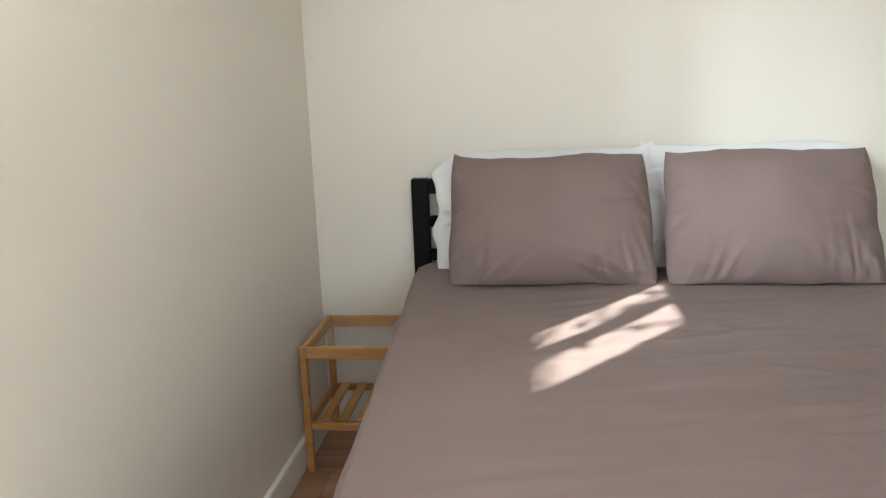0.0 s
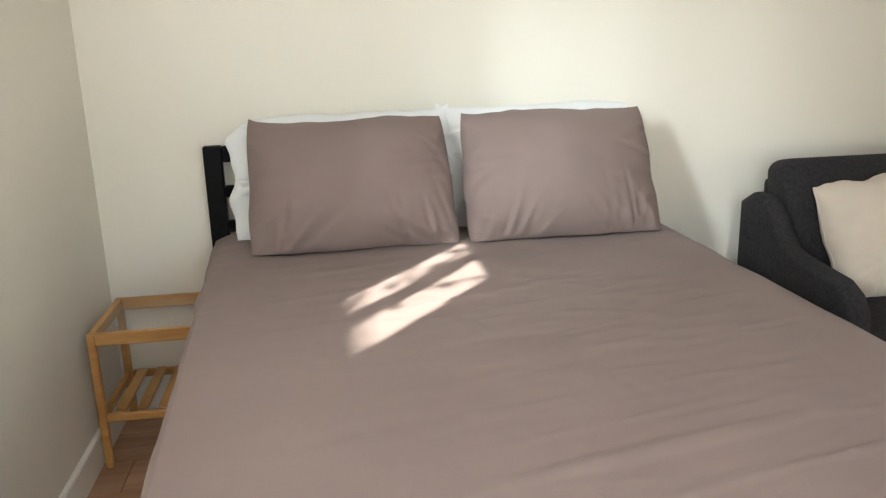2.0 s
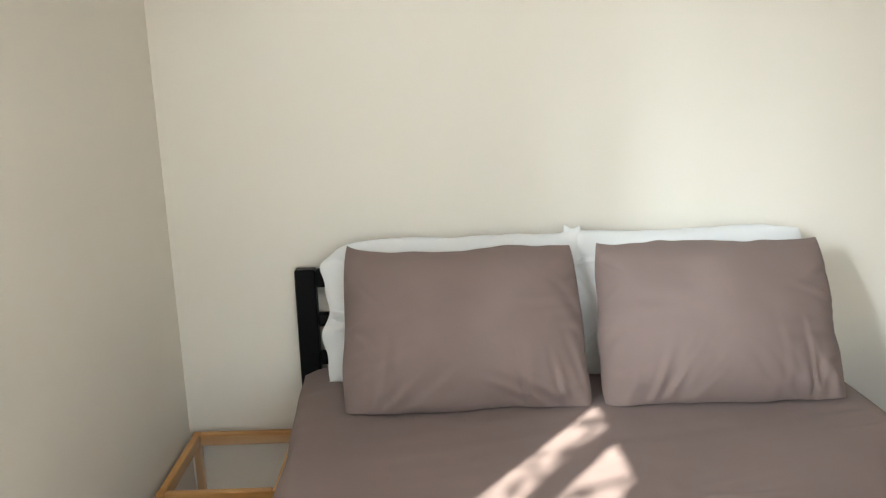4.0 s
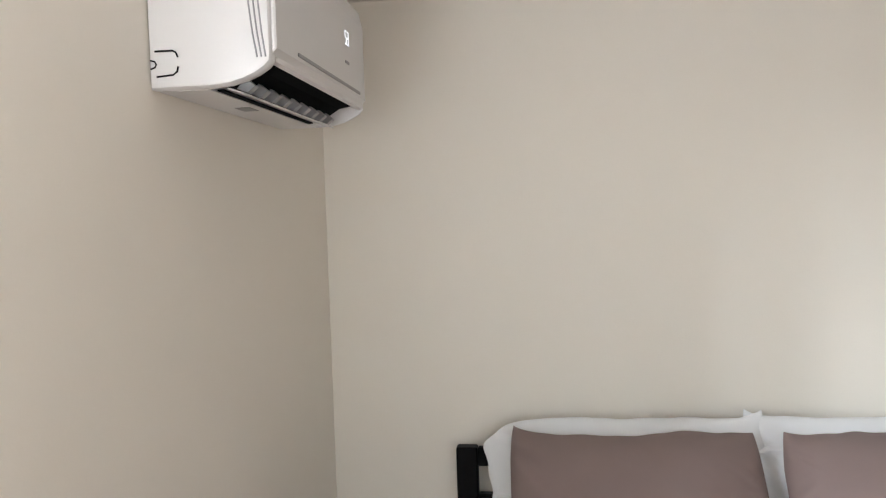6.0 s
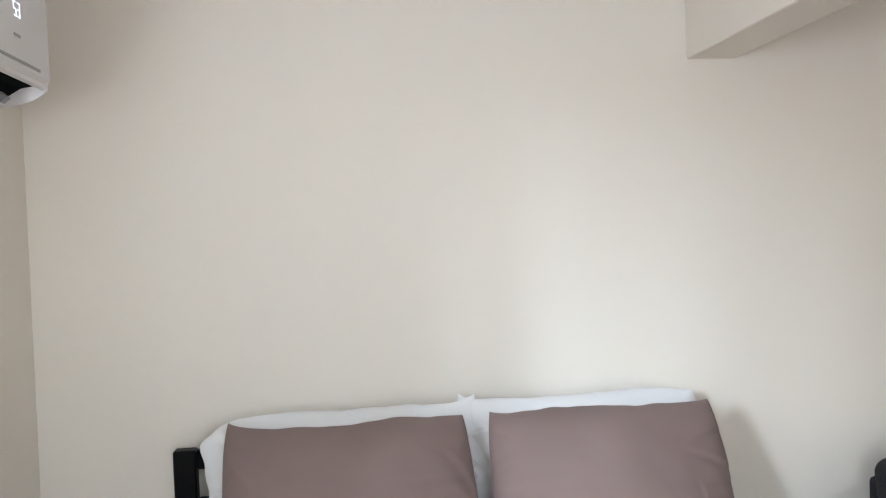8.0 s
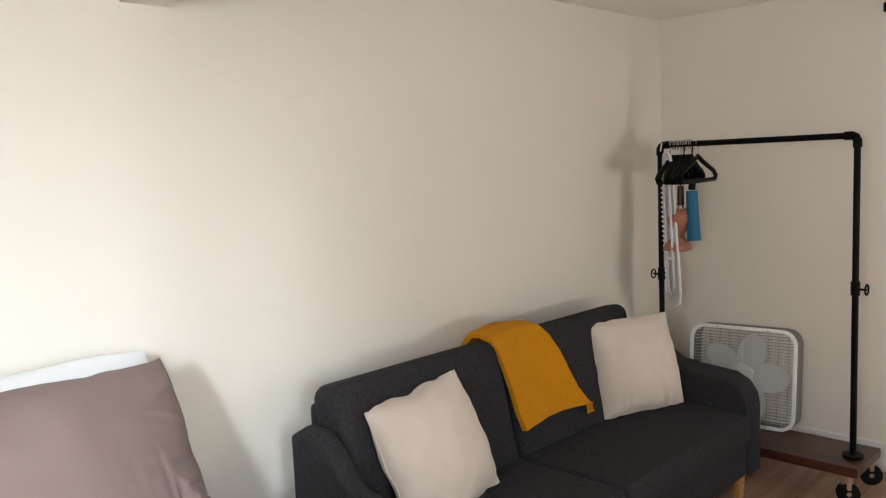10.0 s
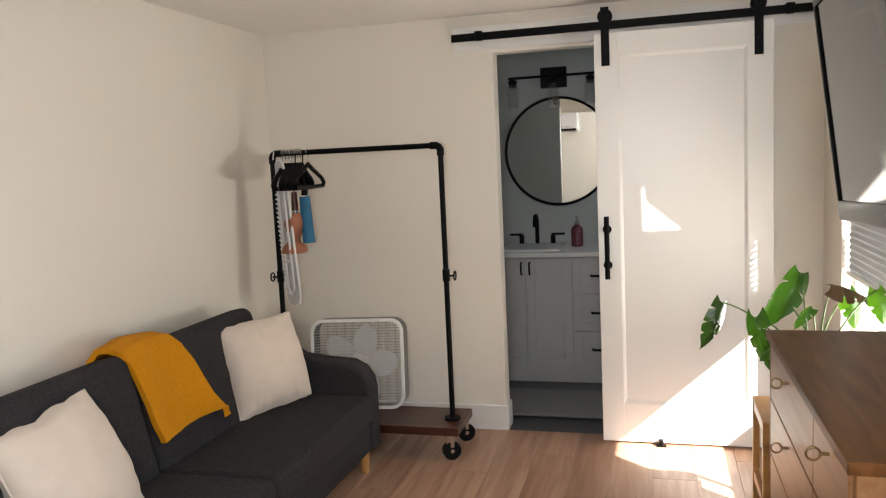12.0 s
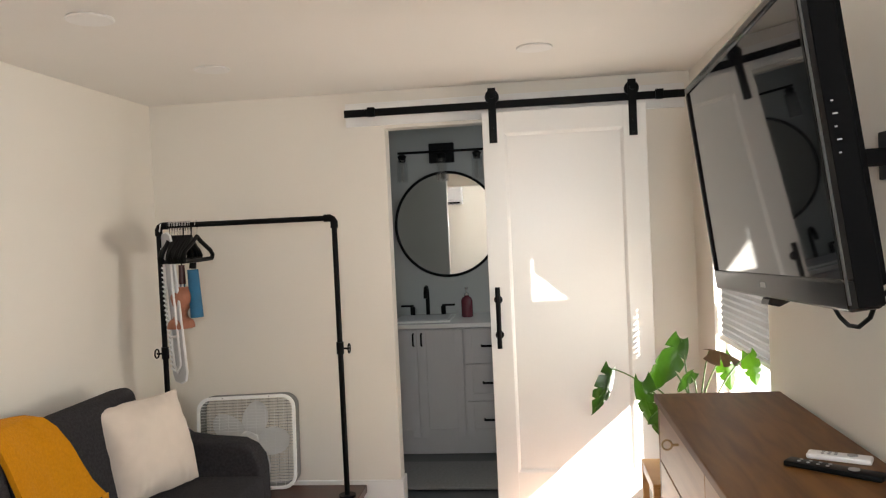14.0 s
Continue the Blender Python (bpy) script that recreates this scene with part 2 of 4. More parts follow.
def lathe(profile, place, seg=24, bm=None):
    out = bm or bmesh.new()
    rings = [[out.verts.new(Vector(place) + Vector((r * math.cos(a), r * math.sin(a), z))) for a in (2 * math.pi * k / seg for k in range(seg))] for r, z in profile]
    for p, q in zip(rings, rings[1:]):
        for k in range(seg):
            out.faces.new((p[k], p[(k + 1) % seg], q[(k + 1) % seg], q[k]))
    out.faces.new(rings[0][::-1]), out.faces.new(rings[-1])
    return out


def prism(outline, axis, lo, hi, bevel=0.0, seg=2):
    """An outline in the plane across axis, drawn out from lo to hi."""
    out = bmesh.new()

    def at(u, v, w):
        return {"x": (w, u, v), "y": (u, w, v), "z": (u, v, w)}[axis]

    a, b = ([out.verts.new(at(u, v, w)) for u, v in outline] for w in (lo, hi))
    n = len(outline)
    caps = [out.faces.new(a), out.faces.new(b[::-1])]
    for k in range(n):
        out.faces.new((a[k], b[k], b[(k + 1) % n], a[(k + 1) % n]))
    bmesh.ops.recalc_face_normals(out, faces=out.faces)
    if bevel:
        edges = [e for f in caps for e in f.edges]
        bmesh.ops.bevel(out, geom=edges, offset=bevel, segments=seg, profile=0.5, affect="EDGES")
    return out


def pillow(w, h, thick, m, seed=0, nu=140, nv=100, pinch=0.04, creases=22, depth=0.015, corners=(0, 0, 0, 0), floor_z=None, soft=0.55, ruffle=0.0, knobby=0.0, flare=0.0, big=1.0, rounding=0.035):
    """A stuffed cloth case: w by h, facing +z before m, with drawn-in sides, pulled-out corners and creases running in from its seams.
    corners: how far each is pulled up (lower left, lower right, upper right, upper left)."""
    out = bmesh.new()
    rnd = random.Random(seed)
    off = Vector((seed * 7.3, seed * 3.1, seed * 1.7))
    lines = []
    for _ in range(creases):
        low = rnd.random() < 0.62
        u0 = rnd.choice((-1, 1)) * rnd.uniform(0.35, 1.0) if low else rnd.choice((-0.97, 0.97))
        v0 = -0.95 if low else rnd.uniform(-0.9, 0.9)
        to = Vector((rnd.uniform(-0.35, 0.35) * w / 2, rnd.uniform(-0.1, 0.5) * h / 2, 0))
        start = Vector((u0 * w / 2, v0 * h / 2, 0))
        way = (to - start).normalized()
        way.rotate(Matrix.Rotation(rnd.uniform(-0.7, 0.7), 3, "Z"))
        lines.append((start, way, rnd.uniform(0.06, 0.22), rnd.uniform(0.3, 1.0) * depth, rnd.uniform(0.008, 0.015)))
    sides = []
    for sign in (1, -1):
        grid = []
        for j in range(nv + 1):
            row = []
            for i in range(nu + 1):
                u, v = math.sin(math.pi / 2 * (2 * i / nu - 1) * 0.999), math.sin(math.pi / 2 * (2 * j / nv - 1) * 0.999)
                x = w / 2 * u * (1 - pinch * (1 - v * v))
                y = h / 2 * v * (1 - pinch * (1 - u * u))
                pull = corners[(0 if u < 0 else 1) if v < 0 else (3 if u < 0 else 2)]
                round_off = 1 - rounding * (abs(u) * abs(v)) ** 5
                x, y = x * round_off * (1 - flare * v), y * round_off + pull * abs(u) ** 6 * abs(v) ** 3
                y += (0.010 * noise.noise(Vector((u * 2.2, 0.3, 7)) + off) + 0.004 * noise.noise(Vector((u * 6, 0.3, 7)) + off)) * abs(v) ** 3
                x += 0.008 * noise.noise(Vector((0.7, v * 2.2, 7)) + off) * abs(u) ** 3
                bump = 1 + knobby * noise.noise(Vector((u * 5, v * 5, 9)) + off)
                x, y = x * bump, y * bump
                if ruffle and u < 0:
                    x += ruffle * abs(u) ** 8 * (math.sin(v * 7.0) + 0.6 * math.sin(v * 13 + 1))
                body = max(0.0, (1 - abs(u) ** 2.4) * (1 - abs(v) ** 2.4)) ** soft
                p = Vector((x, y, 0))
                dent = 0.0
                for start, way, length, deep, wide in lines:
                    d = p - start
                    along = d.dot(way)
                    if -0.02 < along < length:
                        across = d.x * way.y - d.y * way.x + 1.2 * along * along * (deep * 200 % 1 - 0.5)
                        if abs(across) < 4 * wide:
                            fade = (1 - along / length) * min(1, (along + 0.02) * 25)
                            dent += deep * fade * (math.exp(-((across - wide) / wide) ** 2) - math.exp(-((across + 0.4 * wide) / wide) ** 2))
                broad = big * (0.013 * noise.noise(p * 4.5 + off) + 0.005 * noise.noise(p * 11 + off))
                z = sign * (thick / 2 * body + (dent + broad) * min(1, body * 2.5))
                row.append(out.verts.new((x, y + 0.004 * noise.noise(Vector((u * 3, v * 3, 5)) + off), z)) if sign == 1 or not (i in (0, nu) or j in (0, nv)) else sides[0][j][i])
            grid.append(row)
        sides.append(grid)
        for j in range(nv):
            for i in range(nu):
                q = (grid[j][i], grid[j][i + 1], grid[j + 1][i + 1], grid[j + 1][i])
                out.faces.new(q if sign == 1 else q[::-1])
    moved(out, m)
    if floor_z is not None:
        for v in out.verts:
            if v.co.z < floor_z:
                v.co.z = floor_z + (v.co.z - floor_z) * 0.08
    return out


# ---- the room: x to the east, y to the north ----
EAST, TOP, SOUTH, ALCOVE = 4.83, 2.229, -2.90, -3.75
WIN_A, WIN_B, WIN_SILL, WIN_TOP = 3.60, 4.45, 0.42, 2.18
OPEN_A, OPEN_B = 1.00, 1.86
DW_N, DW_S, DW_TOP = -1.314, -2.10, 2.03
WEST_A, WEST_B, WEST_LO, WEST_HI = -2.445, -1.885, 1.425, 2.122


def structure(name, bm, mat, label, category, parent=None):
    ob = part(name, bm, mat, parent)
    return tagged(ob, label, category, kind="structure")


structure("wall_north", box((-0.15, 0, 0), (EAST + 1.6, 0.12, TOP)), PAINT, "smooth off-white painted wall behind the bed and sofa", "wall")
bm = box((-0.15, WEST_B, 0), (0, 0, TOP))
box((-0.15, ALCOVE, 0), (0, WEST_A, TOP), bm=bm)
box((-0.15, WEST_A, 0), (0, WEST_B, WEST_LO), bm=bm)
box((-0.15, WEST_A, WEST_HI), (0, WEST_B, TOP), bm=bm)
structure("wall_west", bm, PAINT, "smooth off-white painted wall carrying the air conditioner", "wall")
bm = box((1.90, SOUTH - 0.15, 0), (WIN_A, SOUTH, TOP))
box((WIN_B, SOUTH - 0.15, 0), (EAST, SOUTH, TOP), bm=bm)
box((WIN_A, SOUTH - 0.15, 0), (WIN_B, SOUTH, WIN_SILL), bm=bm)
box((WIN_A, SOUTH - 0.15, WIN_TOP), (WIN_B, SOUTH, TOP), bm=bm)
structure("wall_south", bm, PAINT, "smooth off-white painted wall with a window beside the television", "wall")
# the opening in this unseen wall is assumed, set where the bedroom needs light
bm = box((-0.15, ALCOVE - 0.12, 0), (OPEN_A, ALCOVE, TOP))
box((OPEN_B, ALCOVE - 0.12, 0), (2.02, ALCOVE, TOP), bm=bm)
box((OPEN_A, ALCOVE - 0.12, 2.03), (OPEN_B, ALCOVE, TOP), bm=bm)
box((1.90, ALCOVE, 0), (2.02, SOUTH - 0.15, TOP), bm=bm)
structure("wall_alcove", bm, PAINT, "plain off-white painted wall with an unseen opening added for light", "wall")
bm = box((EAST, DW_N, 0), (EAST + 0.11, 0, TOP))
box((EAST, SOUTH - 0.15, 0), (EAST + 0.11, DW_S, TOP), bm=bm)
box((EAST, DW_S, DW_TOP), (EAST + 0.11, DW_N, TOP), bm=bm)
structure("wall_east", bm, PAINT, "smooth off-white painted wall with the bathroom doorway", "wall")
bm = box((-0.15, SOUTH - 0.15, TOP), (EAST + 1.6, 0.12, TOP + 0.1))
box((-0.15, ALCOVE - 0.12, TOP), (2.02, SOUTH - 0.15, TOP + 0.1), bm=bm)
structure("ceiling", bm, CEIL, "flat pale painted ceiling", "ceiling")
structure("ceiling_beam", box((1.883, SOUTH, 2.004), (2.033, 0, TOP), 0.003, 1), PAINT, "boxed-in painted beam across the ceiling", "beam")
BATH_X = 6.35
bm = box((BATH_X, -2.6, 0), (BATH_X + 0.1, 0, TOP))
box((EAST + 0.11, -2.7, 0), (BATH_X, -2.6, TOP), bm=bm)
box((EAST + 0.11, -0.62, 0), (BATH_X, -0.52, TOP), bm=bm)
structure("wall_bathroom", bm, BATH_PAINT, "grey-green painted bathroom walls", "wall")
structure("bathroom_floor", box((EAST, -2.6, -0.1), (BATH_X, -0.62, -0.004)), TILE, "dark tiled bathroom floor", "floor")
structure("subfloor", box((-0.15, ALCOVE - 0.12, -0.12), (EAST, 0.12, -0.012)), OAK, "wooden floor base under the planks", "floor")
# unseen block, added to trim the sun that reaches the west window
house = thing("sun_blocker", (-5.0, -5.0, -0.3), "pale unseen block added outside to cut off low sun", "house")
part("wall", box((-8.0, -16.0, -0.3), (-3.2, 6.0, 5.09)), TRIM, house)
structure("ground", box((-60, -60, -0.6), (60, 60, -0.3)), GROUND, "bare ground outside the windows", "ground")

# slender tree outside the west window, through whose leaves the sun falls on the bed
tree = thing("young_tree", (-1.05, -3.75, -0.3), "slender young tree with sparse green leaves outside the window", "tree")
rnd = random.Random(5)
top = Vector((-0.92, -3.10, 3.05))
trunk = [Vector((-1.05, -3.75, -0.3)).lerp(top, k / 10) + Vector((0.03 * math.sin(k), -0.10 * math.sin(math.pi * k / 10), 0)) for k in range(11)]
part("trunk", tube(trunk, 0.030, 8, taper=0.2), BARK, tree, smooth=True)
bm = bmesh.new()
for k in range(8):
    root = trunk[6 + k % 4]
    tip = Vector((-0.9 + rnd.uniform(-0.22, 0.22), -3.15 + rnd.uniform(-0.36, 0.36), 2.75 + rnd.uniform(-0.30, 0.38)))
    twig = [root.lerp(tip, i / 6) + Vector((0, 0, 0.05 * math.sin(math.pi * i / 6))) for i in range(7)]
    part("twig", tube(twig, 0.006, 6, taper=0.4), BARK, tree)
    for i in range(4):
        at = twig[2 + i % 5] + Vector((rnd.uniform(-0.05, 0.05), rnd.uniform(-0.05, 0.05), rnd.uniform(-0.05, 0.03)))
        m = Matrix.Translation(at) @ Matrix.Rotation(rnd.uniform(0, 6.28), 4, "Z") @ Matrix.Rotation(rnd.uniform(-0.9, 0.9), 4, "X")
        size = rnd.uniform(0.05, 0.085)
        pts = [m @ Vector((size * a, size * b, size * 0.1 * c)) for a, b, c in ((0, 0, 0), (0.3, 0.25, 1), (0.65, 0.24, 1), (1, 0, -1), (0.65, -0.24, 1), (0.3, -0.25, 1))]
        bm.faces.new([bm.verts.new(p) for p in pts])
bmesh.ops.triangulate(bm, faces=bm.faces[:])
part("crown", bm, LEAF, tree, "sparse green leaves")

# baseboards
for name, lo, hi in (("north", (0, -0.014, 0), (EAST, 0, 0.14)), ("west", (0, ALCOVE, 0), (0.020, -0.014, 0.105)),
                     ("east", (EAST - 0.014, DW_N - 0.014, 0), (EAST, -0.014, 0.14)), ("jamb", (EAST, DW_N - 0.014, 0), (EAST + 0.11, DW_N, 0.14)),
                     ("south", (1.9, SOUTH, 0), (EAST, SOUTH + 0.014, 0.14))):
    structure("baseboard_" + name, box(lo, hi, 0.004, 1), TRIM, "white painted baseboard along the wall", "baseboard")

# window in the south wall
win = thing("window_1", (WIN_A, SOUTH, WIN_SILL), "white framed window with a half-lowered pleated blind", "window", kind="structure")
for nm, lo, hi in (("frame_rail", (WIN_A, -0.10, WIN_SILL), (WIN_B, -0.05, WIN_SILL + 0.05)), ("frame_rail", (WIN_A, -0.10, WIN_TOP - 0.05), (WIN_B, -0.05, WIN_TOP)),
                   ("frame_stile", (WIN_A, -0.10, WIN_SILL + 0.05), (WIN_A + 0.05, -0.05, WIN_TOP - 0.05)), ("frame_stile", (WIN_B - 0.02, -0.10, WIN_SILL + 0.05), (WIN_B, -0.05, WIN_TOP - 0.05))):
    part(nm, box((lo[0], SOUTH + lo[1], lo[2]), (hi[0], SOUTH + hi[1], hi[2]), 0.004, 1), TRIM, win)
pane = part("pane", box((WIN_A + 0.05, SOUTH - 0.08, WIN_SILL + 0.05), (WIN_B - 0.02, SOUTH - 0.074, WIN_TOP - 0.05)), GLASS, win)
pane.visible_shadow = False
blind = thing("pleated_blind", (WIN_A, SOUTH, 0.91), "pale grey pleated blind, half lowered, with an added gap for sun", "blind")
bm = bmesh.new()


def sun_gap(z):
    """Where the three-cornered gap near the blind's top, added to throw a sunlit triangle on the door, begins and ends
    at a height.
    """
    z = min(2.000, max(1.712, z))
    right = 4.022 + (2.000 - z) / 0.288 * 0.136
    left = 4.019 + max(0.0, 1.862 - z) / 0.150 * 0.139
    return min(left, right), right


rows = []
for k in range(int((WIN_TOP - 0.965) / 0.014)):
    z = 0.93 + 0.014 * k
    y = SOUTH - 0.03 + (0.0045 if k % 2 else -0.0045)
    end = WIN_B - 0.012 - (0.034 if k % 2 else 0.006) * max(0.0, 1 - ((z - 1.22) / 0.14) ** 4)
    left, right = sun_gap(z)
    spans = [(WIN_A + 0.01, left), (right, end)]
    rows.append([[bm.verts.new((a + (b - a) * i / 6, y, z)) for i in range(7)] for a, b in spans])
for p, q in zip(rows, rows[1:]):
    for half in (0, 1):
        for i in range(6):
            bm.faces.new((p[half][i], p[half][i + 1], q[half][i + 1], q[half][i]))
bmesh.ops.solidify(bm, geom=bm.faces[:], thickness=0.002)
part("pleats", bm, SHADE, blind)
part("bottom_rail", box((WIN_A + 0.01, SOUTH - 0.045, 0.91), (WIN_B - 0.01, SOUTH - 0.015, 0.93), 0.004, 1), TRIM, blind)
part("head_rail", box((WIN_A + 0.01, SOUTH - 0.05, WIN_TOP - 0.04), (WIN_B - 0.01, SOUTH - 0.01, WIN_TOP - 0.002), 0.004, 1), TRIM, blind)

win = thing("window_2", (0, WEST_A, WEST_LO), "white framed side window letting in sunlight", "window", kind="structure")
for nm, lo, hi in (("frame_rail", (-0.1, WEST_A, WEST_LO), (-0.05, WEST_B, WEST_LO + 0.05)), ("frame_rail", (-0.1, WEST_A, WEST_HI - 0.05), (-0.05, WEST_B, WEST_HI)),
                   ("frame_stile", (-0.1, WEST_A, WEST_LO + 0.05), (-0.05, WEST_A + 0.05, WEST_HI - 0.05)), ("frame_stile", (-0.1, WEST_B - 0.05, WEST_LO + 0.05), (-0.05, WEST_B, WEST_HI - 0.05))):
    part(nm, box(lo, hi, 0.004, 1), TRIM, win)
part("mullion", box((-0.1, -2.160, WEST_LO + 0.05), (-0.05, -2.125, WEST_HI - 0.05), 0.004, 1), TRIM, win)
pane = part("pane", box((-0.08, WEST_A + 0.05, WEST_LO + 0.05), (-0.074, WEST_B - 0.05, WEST_HI - 0.05)), GLASS, win)
pane.visible_shadow = False

area_lamp("window_light_south", ((WIN_A + WIN_B) / 2, SOUTH - 0.16, 0.68), (-0.40, 1, 0.85), 0.78, 0.48, 2.9, (1.0, 0.94, 0.84), 140)
# fill lamp added to brighten the bathroom; no window stands behind it
area_lamp("bathroom_fill_light", (5.55, -2.59, 1.55), (0, 1, 0), 0.7, 0.7, 0.42, (0.92, 0.97, 1.0))
# fill lamp added at the assumed alcove opening, turned away from the west wall
area_lamp("alcove_fill_light", ((OPEN_A + OPEN_B) / 2, ALCOVE - 0.14, 1.50), (0.55, 1, -0.1), 0.84, 0.95, 3.9, (0.92, 0.97, 1.0))
area_lamp("window_light_west", (-0.03, -2.11, 1.66), (1, 0.45, 0.55), 0.48, 0.62, 6.4, (0.95, 0.97, 1.0))
# added outdoor lamp, aimed through the west window to brighten the north wall
area_lamp("wall_patch_lamp", (-1.66, -4.1, 2.54), (3.15, 4.0, -1.34), 0.70, 0.70, 82, (0.86, 0.94, 1.0))
# ---- bed ----
BX0, BX1, BZ = 0.398, 1.900, 0.655
bed = thing("bed", (1.14, -1.05, 0), "bed with a black slatted headboard and a mauve cotton cover", "bed")
for x in (0.372, 1.745):
    part("headboard_post", box((x, -0.075, 0), (x + 0.06, -0.035, 0.95), 0.004, 1), BLACKWOOD, bed)
for z0, z1 in ((0.895, 0.948), (0.775, 0.815), (0.655, 0.695), (0.30, 0.55)):
    part("headboard_slat", box((0.432, -0.068, z0), (1.745, -0.042, z1), 0.004, 1), BLACKWOOD, bed)
for x in (0.46, 1.82):
    part("side_rail", box((x, -2.08, 0.22), (x + 0.03, -0.08, 0.36), 0.004, 1), BLACKWOOD, bed)
for x in (0.50, 1.78):
    part("leg", box((x, -2.08, 0), (x + 0.06, -2.02, 0.22), 0.004, 1), BLACKWOOD, bed)
part("mattress", box((BX0 + 0.08, -2.06, 0.36), (BX1 - 0.03, -0.10, BZ - 0.02), 0.05, 3), LINEN, bed, smooth=True)
# cover: across the bed it falls down both sides
bm = bmesh.new()
NX, NY = 150, 300
prof = []
drop, rad = 0.36, 0.05
for k in range(NX + 1):
    s = k / NX
    width = BX1 - BX0
    total = 2 * drop + width
    d = s * total
    if d < drop:
        prof.append((BX0 - 0.008 + 0.035 * (1 - d / drop), BZ - drop + d, 0.0))
    elif d < drop + width:
        prof.append((BX0 + (d - drop), BZ, 1.0))
    else:
        prof.append((BX1 + 0.012 + 0.03 * (d - drop - width) / drop, BZ - (d - drop - width), 0.0))
grid = []
for j in range(NY + 1):
    y = -0.09 - 2.02 * j / NY
    row = []
    for x, z, flat in prof:
        x += 0.082 * min(1.2, max(0, (-y - 0.2) / 1.4)) * max(0, (BX1 - x) / (BX1 - BX0))
        edge = min(abs(x - BX0), abs(x - BX1)) if flat else 0
        if flat:
            z -= 0.018 * max(0, 1 - edge / 0.07) ** 2
        else:
            z -= 0.018
        p = Vector((x, y, z))
        ripple = 0.004 * noise.noise(Vector((x * 2.2, y * 2.2, 1))) + 0.0016 * noise.noise(Vector((x * 3 + y * 2, y * 22 - x * 5, 3)))
        crease = max(0.0, noise.noise(Vector((x * 1.6 + 0.4 * y, y * 14 - x * 3.5, 8))) - 0.22) * 0.016 * (1 if x > 1.0 and y < -0.7 else 0.35)
        line = max(0.0, 1 - 7 * abs(noise.noise(Vector((x * 1.9 + 0.6 * y, y * 7 - x * 2.2, 12)))))
        thinner = max(0.0, 1 - 9 * abs(noise.noise(Vector((x * 2.6 - y, y * 15 - x * 4.0, 15)))))
        patch = max(0.0, min(1.0, 0.5 + 2.5 * noise.noise(Vector((x * 1.7, y * 1.7, 21))))) * min(1.0, max(0.12, (x - 0.7) * 1.2 + (-y - 0.8) * 0.5))
        crease += (0.0045 * line + 0.0030 * thinner) * patch
        side = 0.010 * noise.noise(Vector((y * 6, z * 1.5, 4))) if not flat else 0
        row.append(bm.verts.new((x + side, y, z + (ripple + crease if flat else 0))))
    grid.append(row)
for a, b in zip(grid, grid[1:]):
    for k in range(NX):
        bm.faces.new((a[k], b[k], b[k + 1], a[k + 1]))
bmesh.ops.recalc_face_normals(bm, faces=bm.faces)
part("cover", bm, DUVET, bed, "mauve-brown wrinkled cotton bed cover", smooth=True)


def stand_pillow(name, centre, w, h, thick, lean, turn, mat, label, seed, twist=0.0, **kw):
    """A pillow stood on its long edge; lean: degrees that its top falls back to the wall."""
    m = Matrix.Translation(centre) @ Matrix.Rotation(radians(turn), 4, "Z") @ Matrix.Rotation(radians(90 - lean), 4, "X") @ Matrix.Rotation(radians(twist), 4, "Z")
    ob = part(name, pillow(w, h, thick, m, seed, **kw), mat, smooth=True)
    return tagged(ob, label, "pillow", "pillows on the bed")


stand_pillow("pillow", (0.835, -0.150, 0.827), 0.745, 0.445, 0.13, 13, 0, LINEN, "white cotton pillow leaning on the headboard", 1, 0.0, pinch=0.01, corners=(0, 0, 0.030, -0.035), ruffle=0.007, floor_z=BZ + 0.004)
stand_pillow("pillow", (1.490, -0.145, 0.832), 0.700, 0.440, 0.13, 13, 0, LINEN, "white cotton pillow leaning on the headboard", 2, 0.6, pinch=0.01, corners=(0, 0, -0.008, 0.035), floor_z=BZ + 0.004)
stand_pillow("pillow", (0.848, -0.305, 0.838), 0.640, 0.440, 0.26, 30, 0, DUVET, "mauve cotton pillow propped against a white one", 3, 0, pinch=0.012, flare=0.016, depth=0.009, corners=(-0.012, -0.028, 0.008, 0.026), floor_z=BZ + 0.006, creases=44)
stand_pillow("pillow", (1.520, -0.315, 0.840), 0.632, 0.440, 0.26, 28, 0, DUVET, "mauve cotton pillow propped against a white one", 8, 0, pinch=0.012, flare=0.014, depth=0.008, corners=(-0.015, -0.015, 0.012, 0.012), floor_z=BZ + 0.006, creases=38)

# ---- nightstand ----
NZ = 0.447
ns = thing("nightstand", (0.2, -0.23, 0), "open bamboo nightstand with a glass top beside the bed", "nightstand")
for x in (0.030, 0.335):
    for y in (-0.405, -0.065):
        part("leg", box((x, y - 0.012, 0), (x + 0.024, y + 0.012, NZ), 0.004, 2), BAMBOO, ns)
for y in (-0.405, -0.065):
    part("apron", box((0.054, y - 0.010, NZ - 0.040), (0.335, y + 0.010, NZ), 0.003, 1), BAMBOO, ns)
    part("shelf_rail", box((0.054, y - 0.009, 0.155), (0.335, y + 0.009, 0.180), 0.003, 1), BAMBOO, ns)
for x in (0.032, 0.337):
    part("apron", box((x, -0.393, NZ - 0.040), (x + 0.020, -0.077, NZ), 0.003, 1), BAMBOO, ns)
    part("shelf_rail", box((x, -0.393, 0.155), (x + 0.020, -0.077, 0.180), 0.003, 1), BAMBOO, ns)
for k in range(4):
    x = 0.078 + 0.064 * k
    part("slat", box((x, -0.395, 0.181), (x + 0.034, -0.075, 0.190), 0.002, 1), BAMBOO, ns)
gl = part("glass_top", box((0.054, -0.393, NZ - 0.012), (0.335, -0.077, NZ - 0.006)), GLASS, ns, "clear glass top")
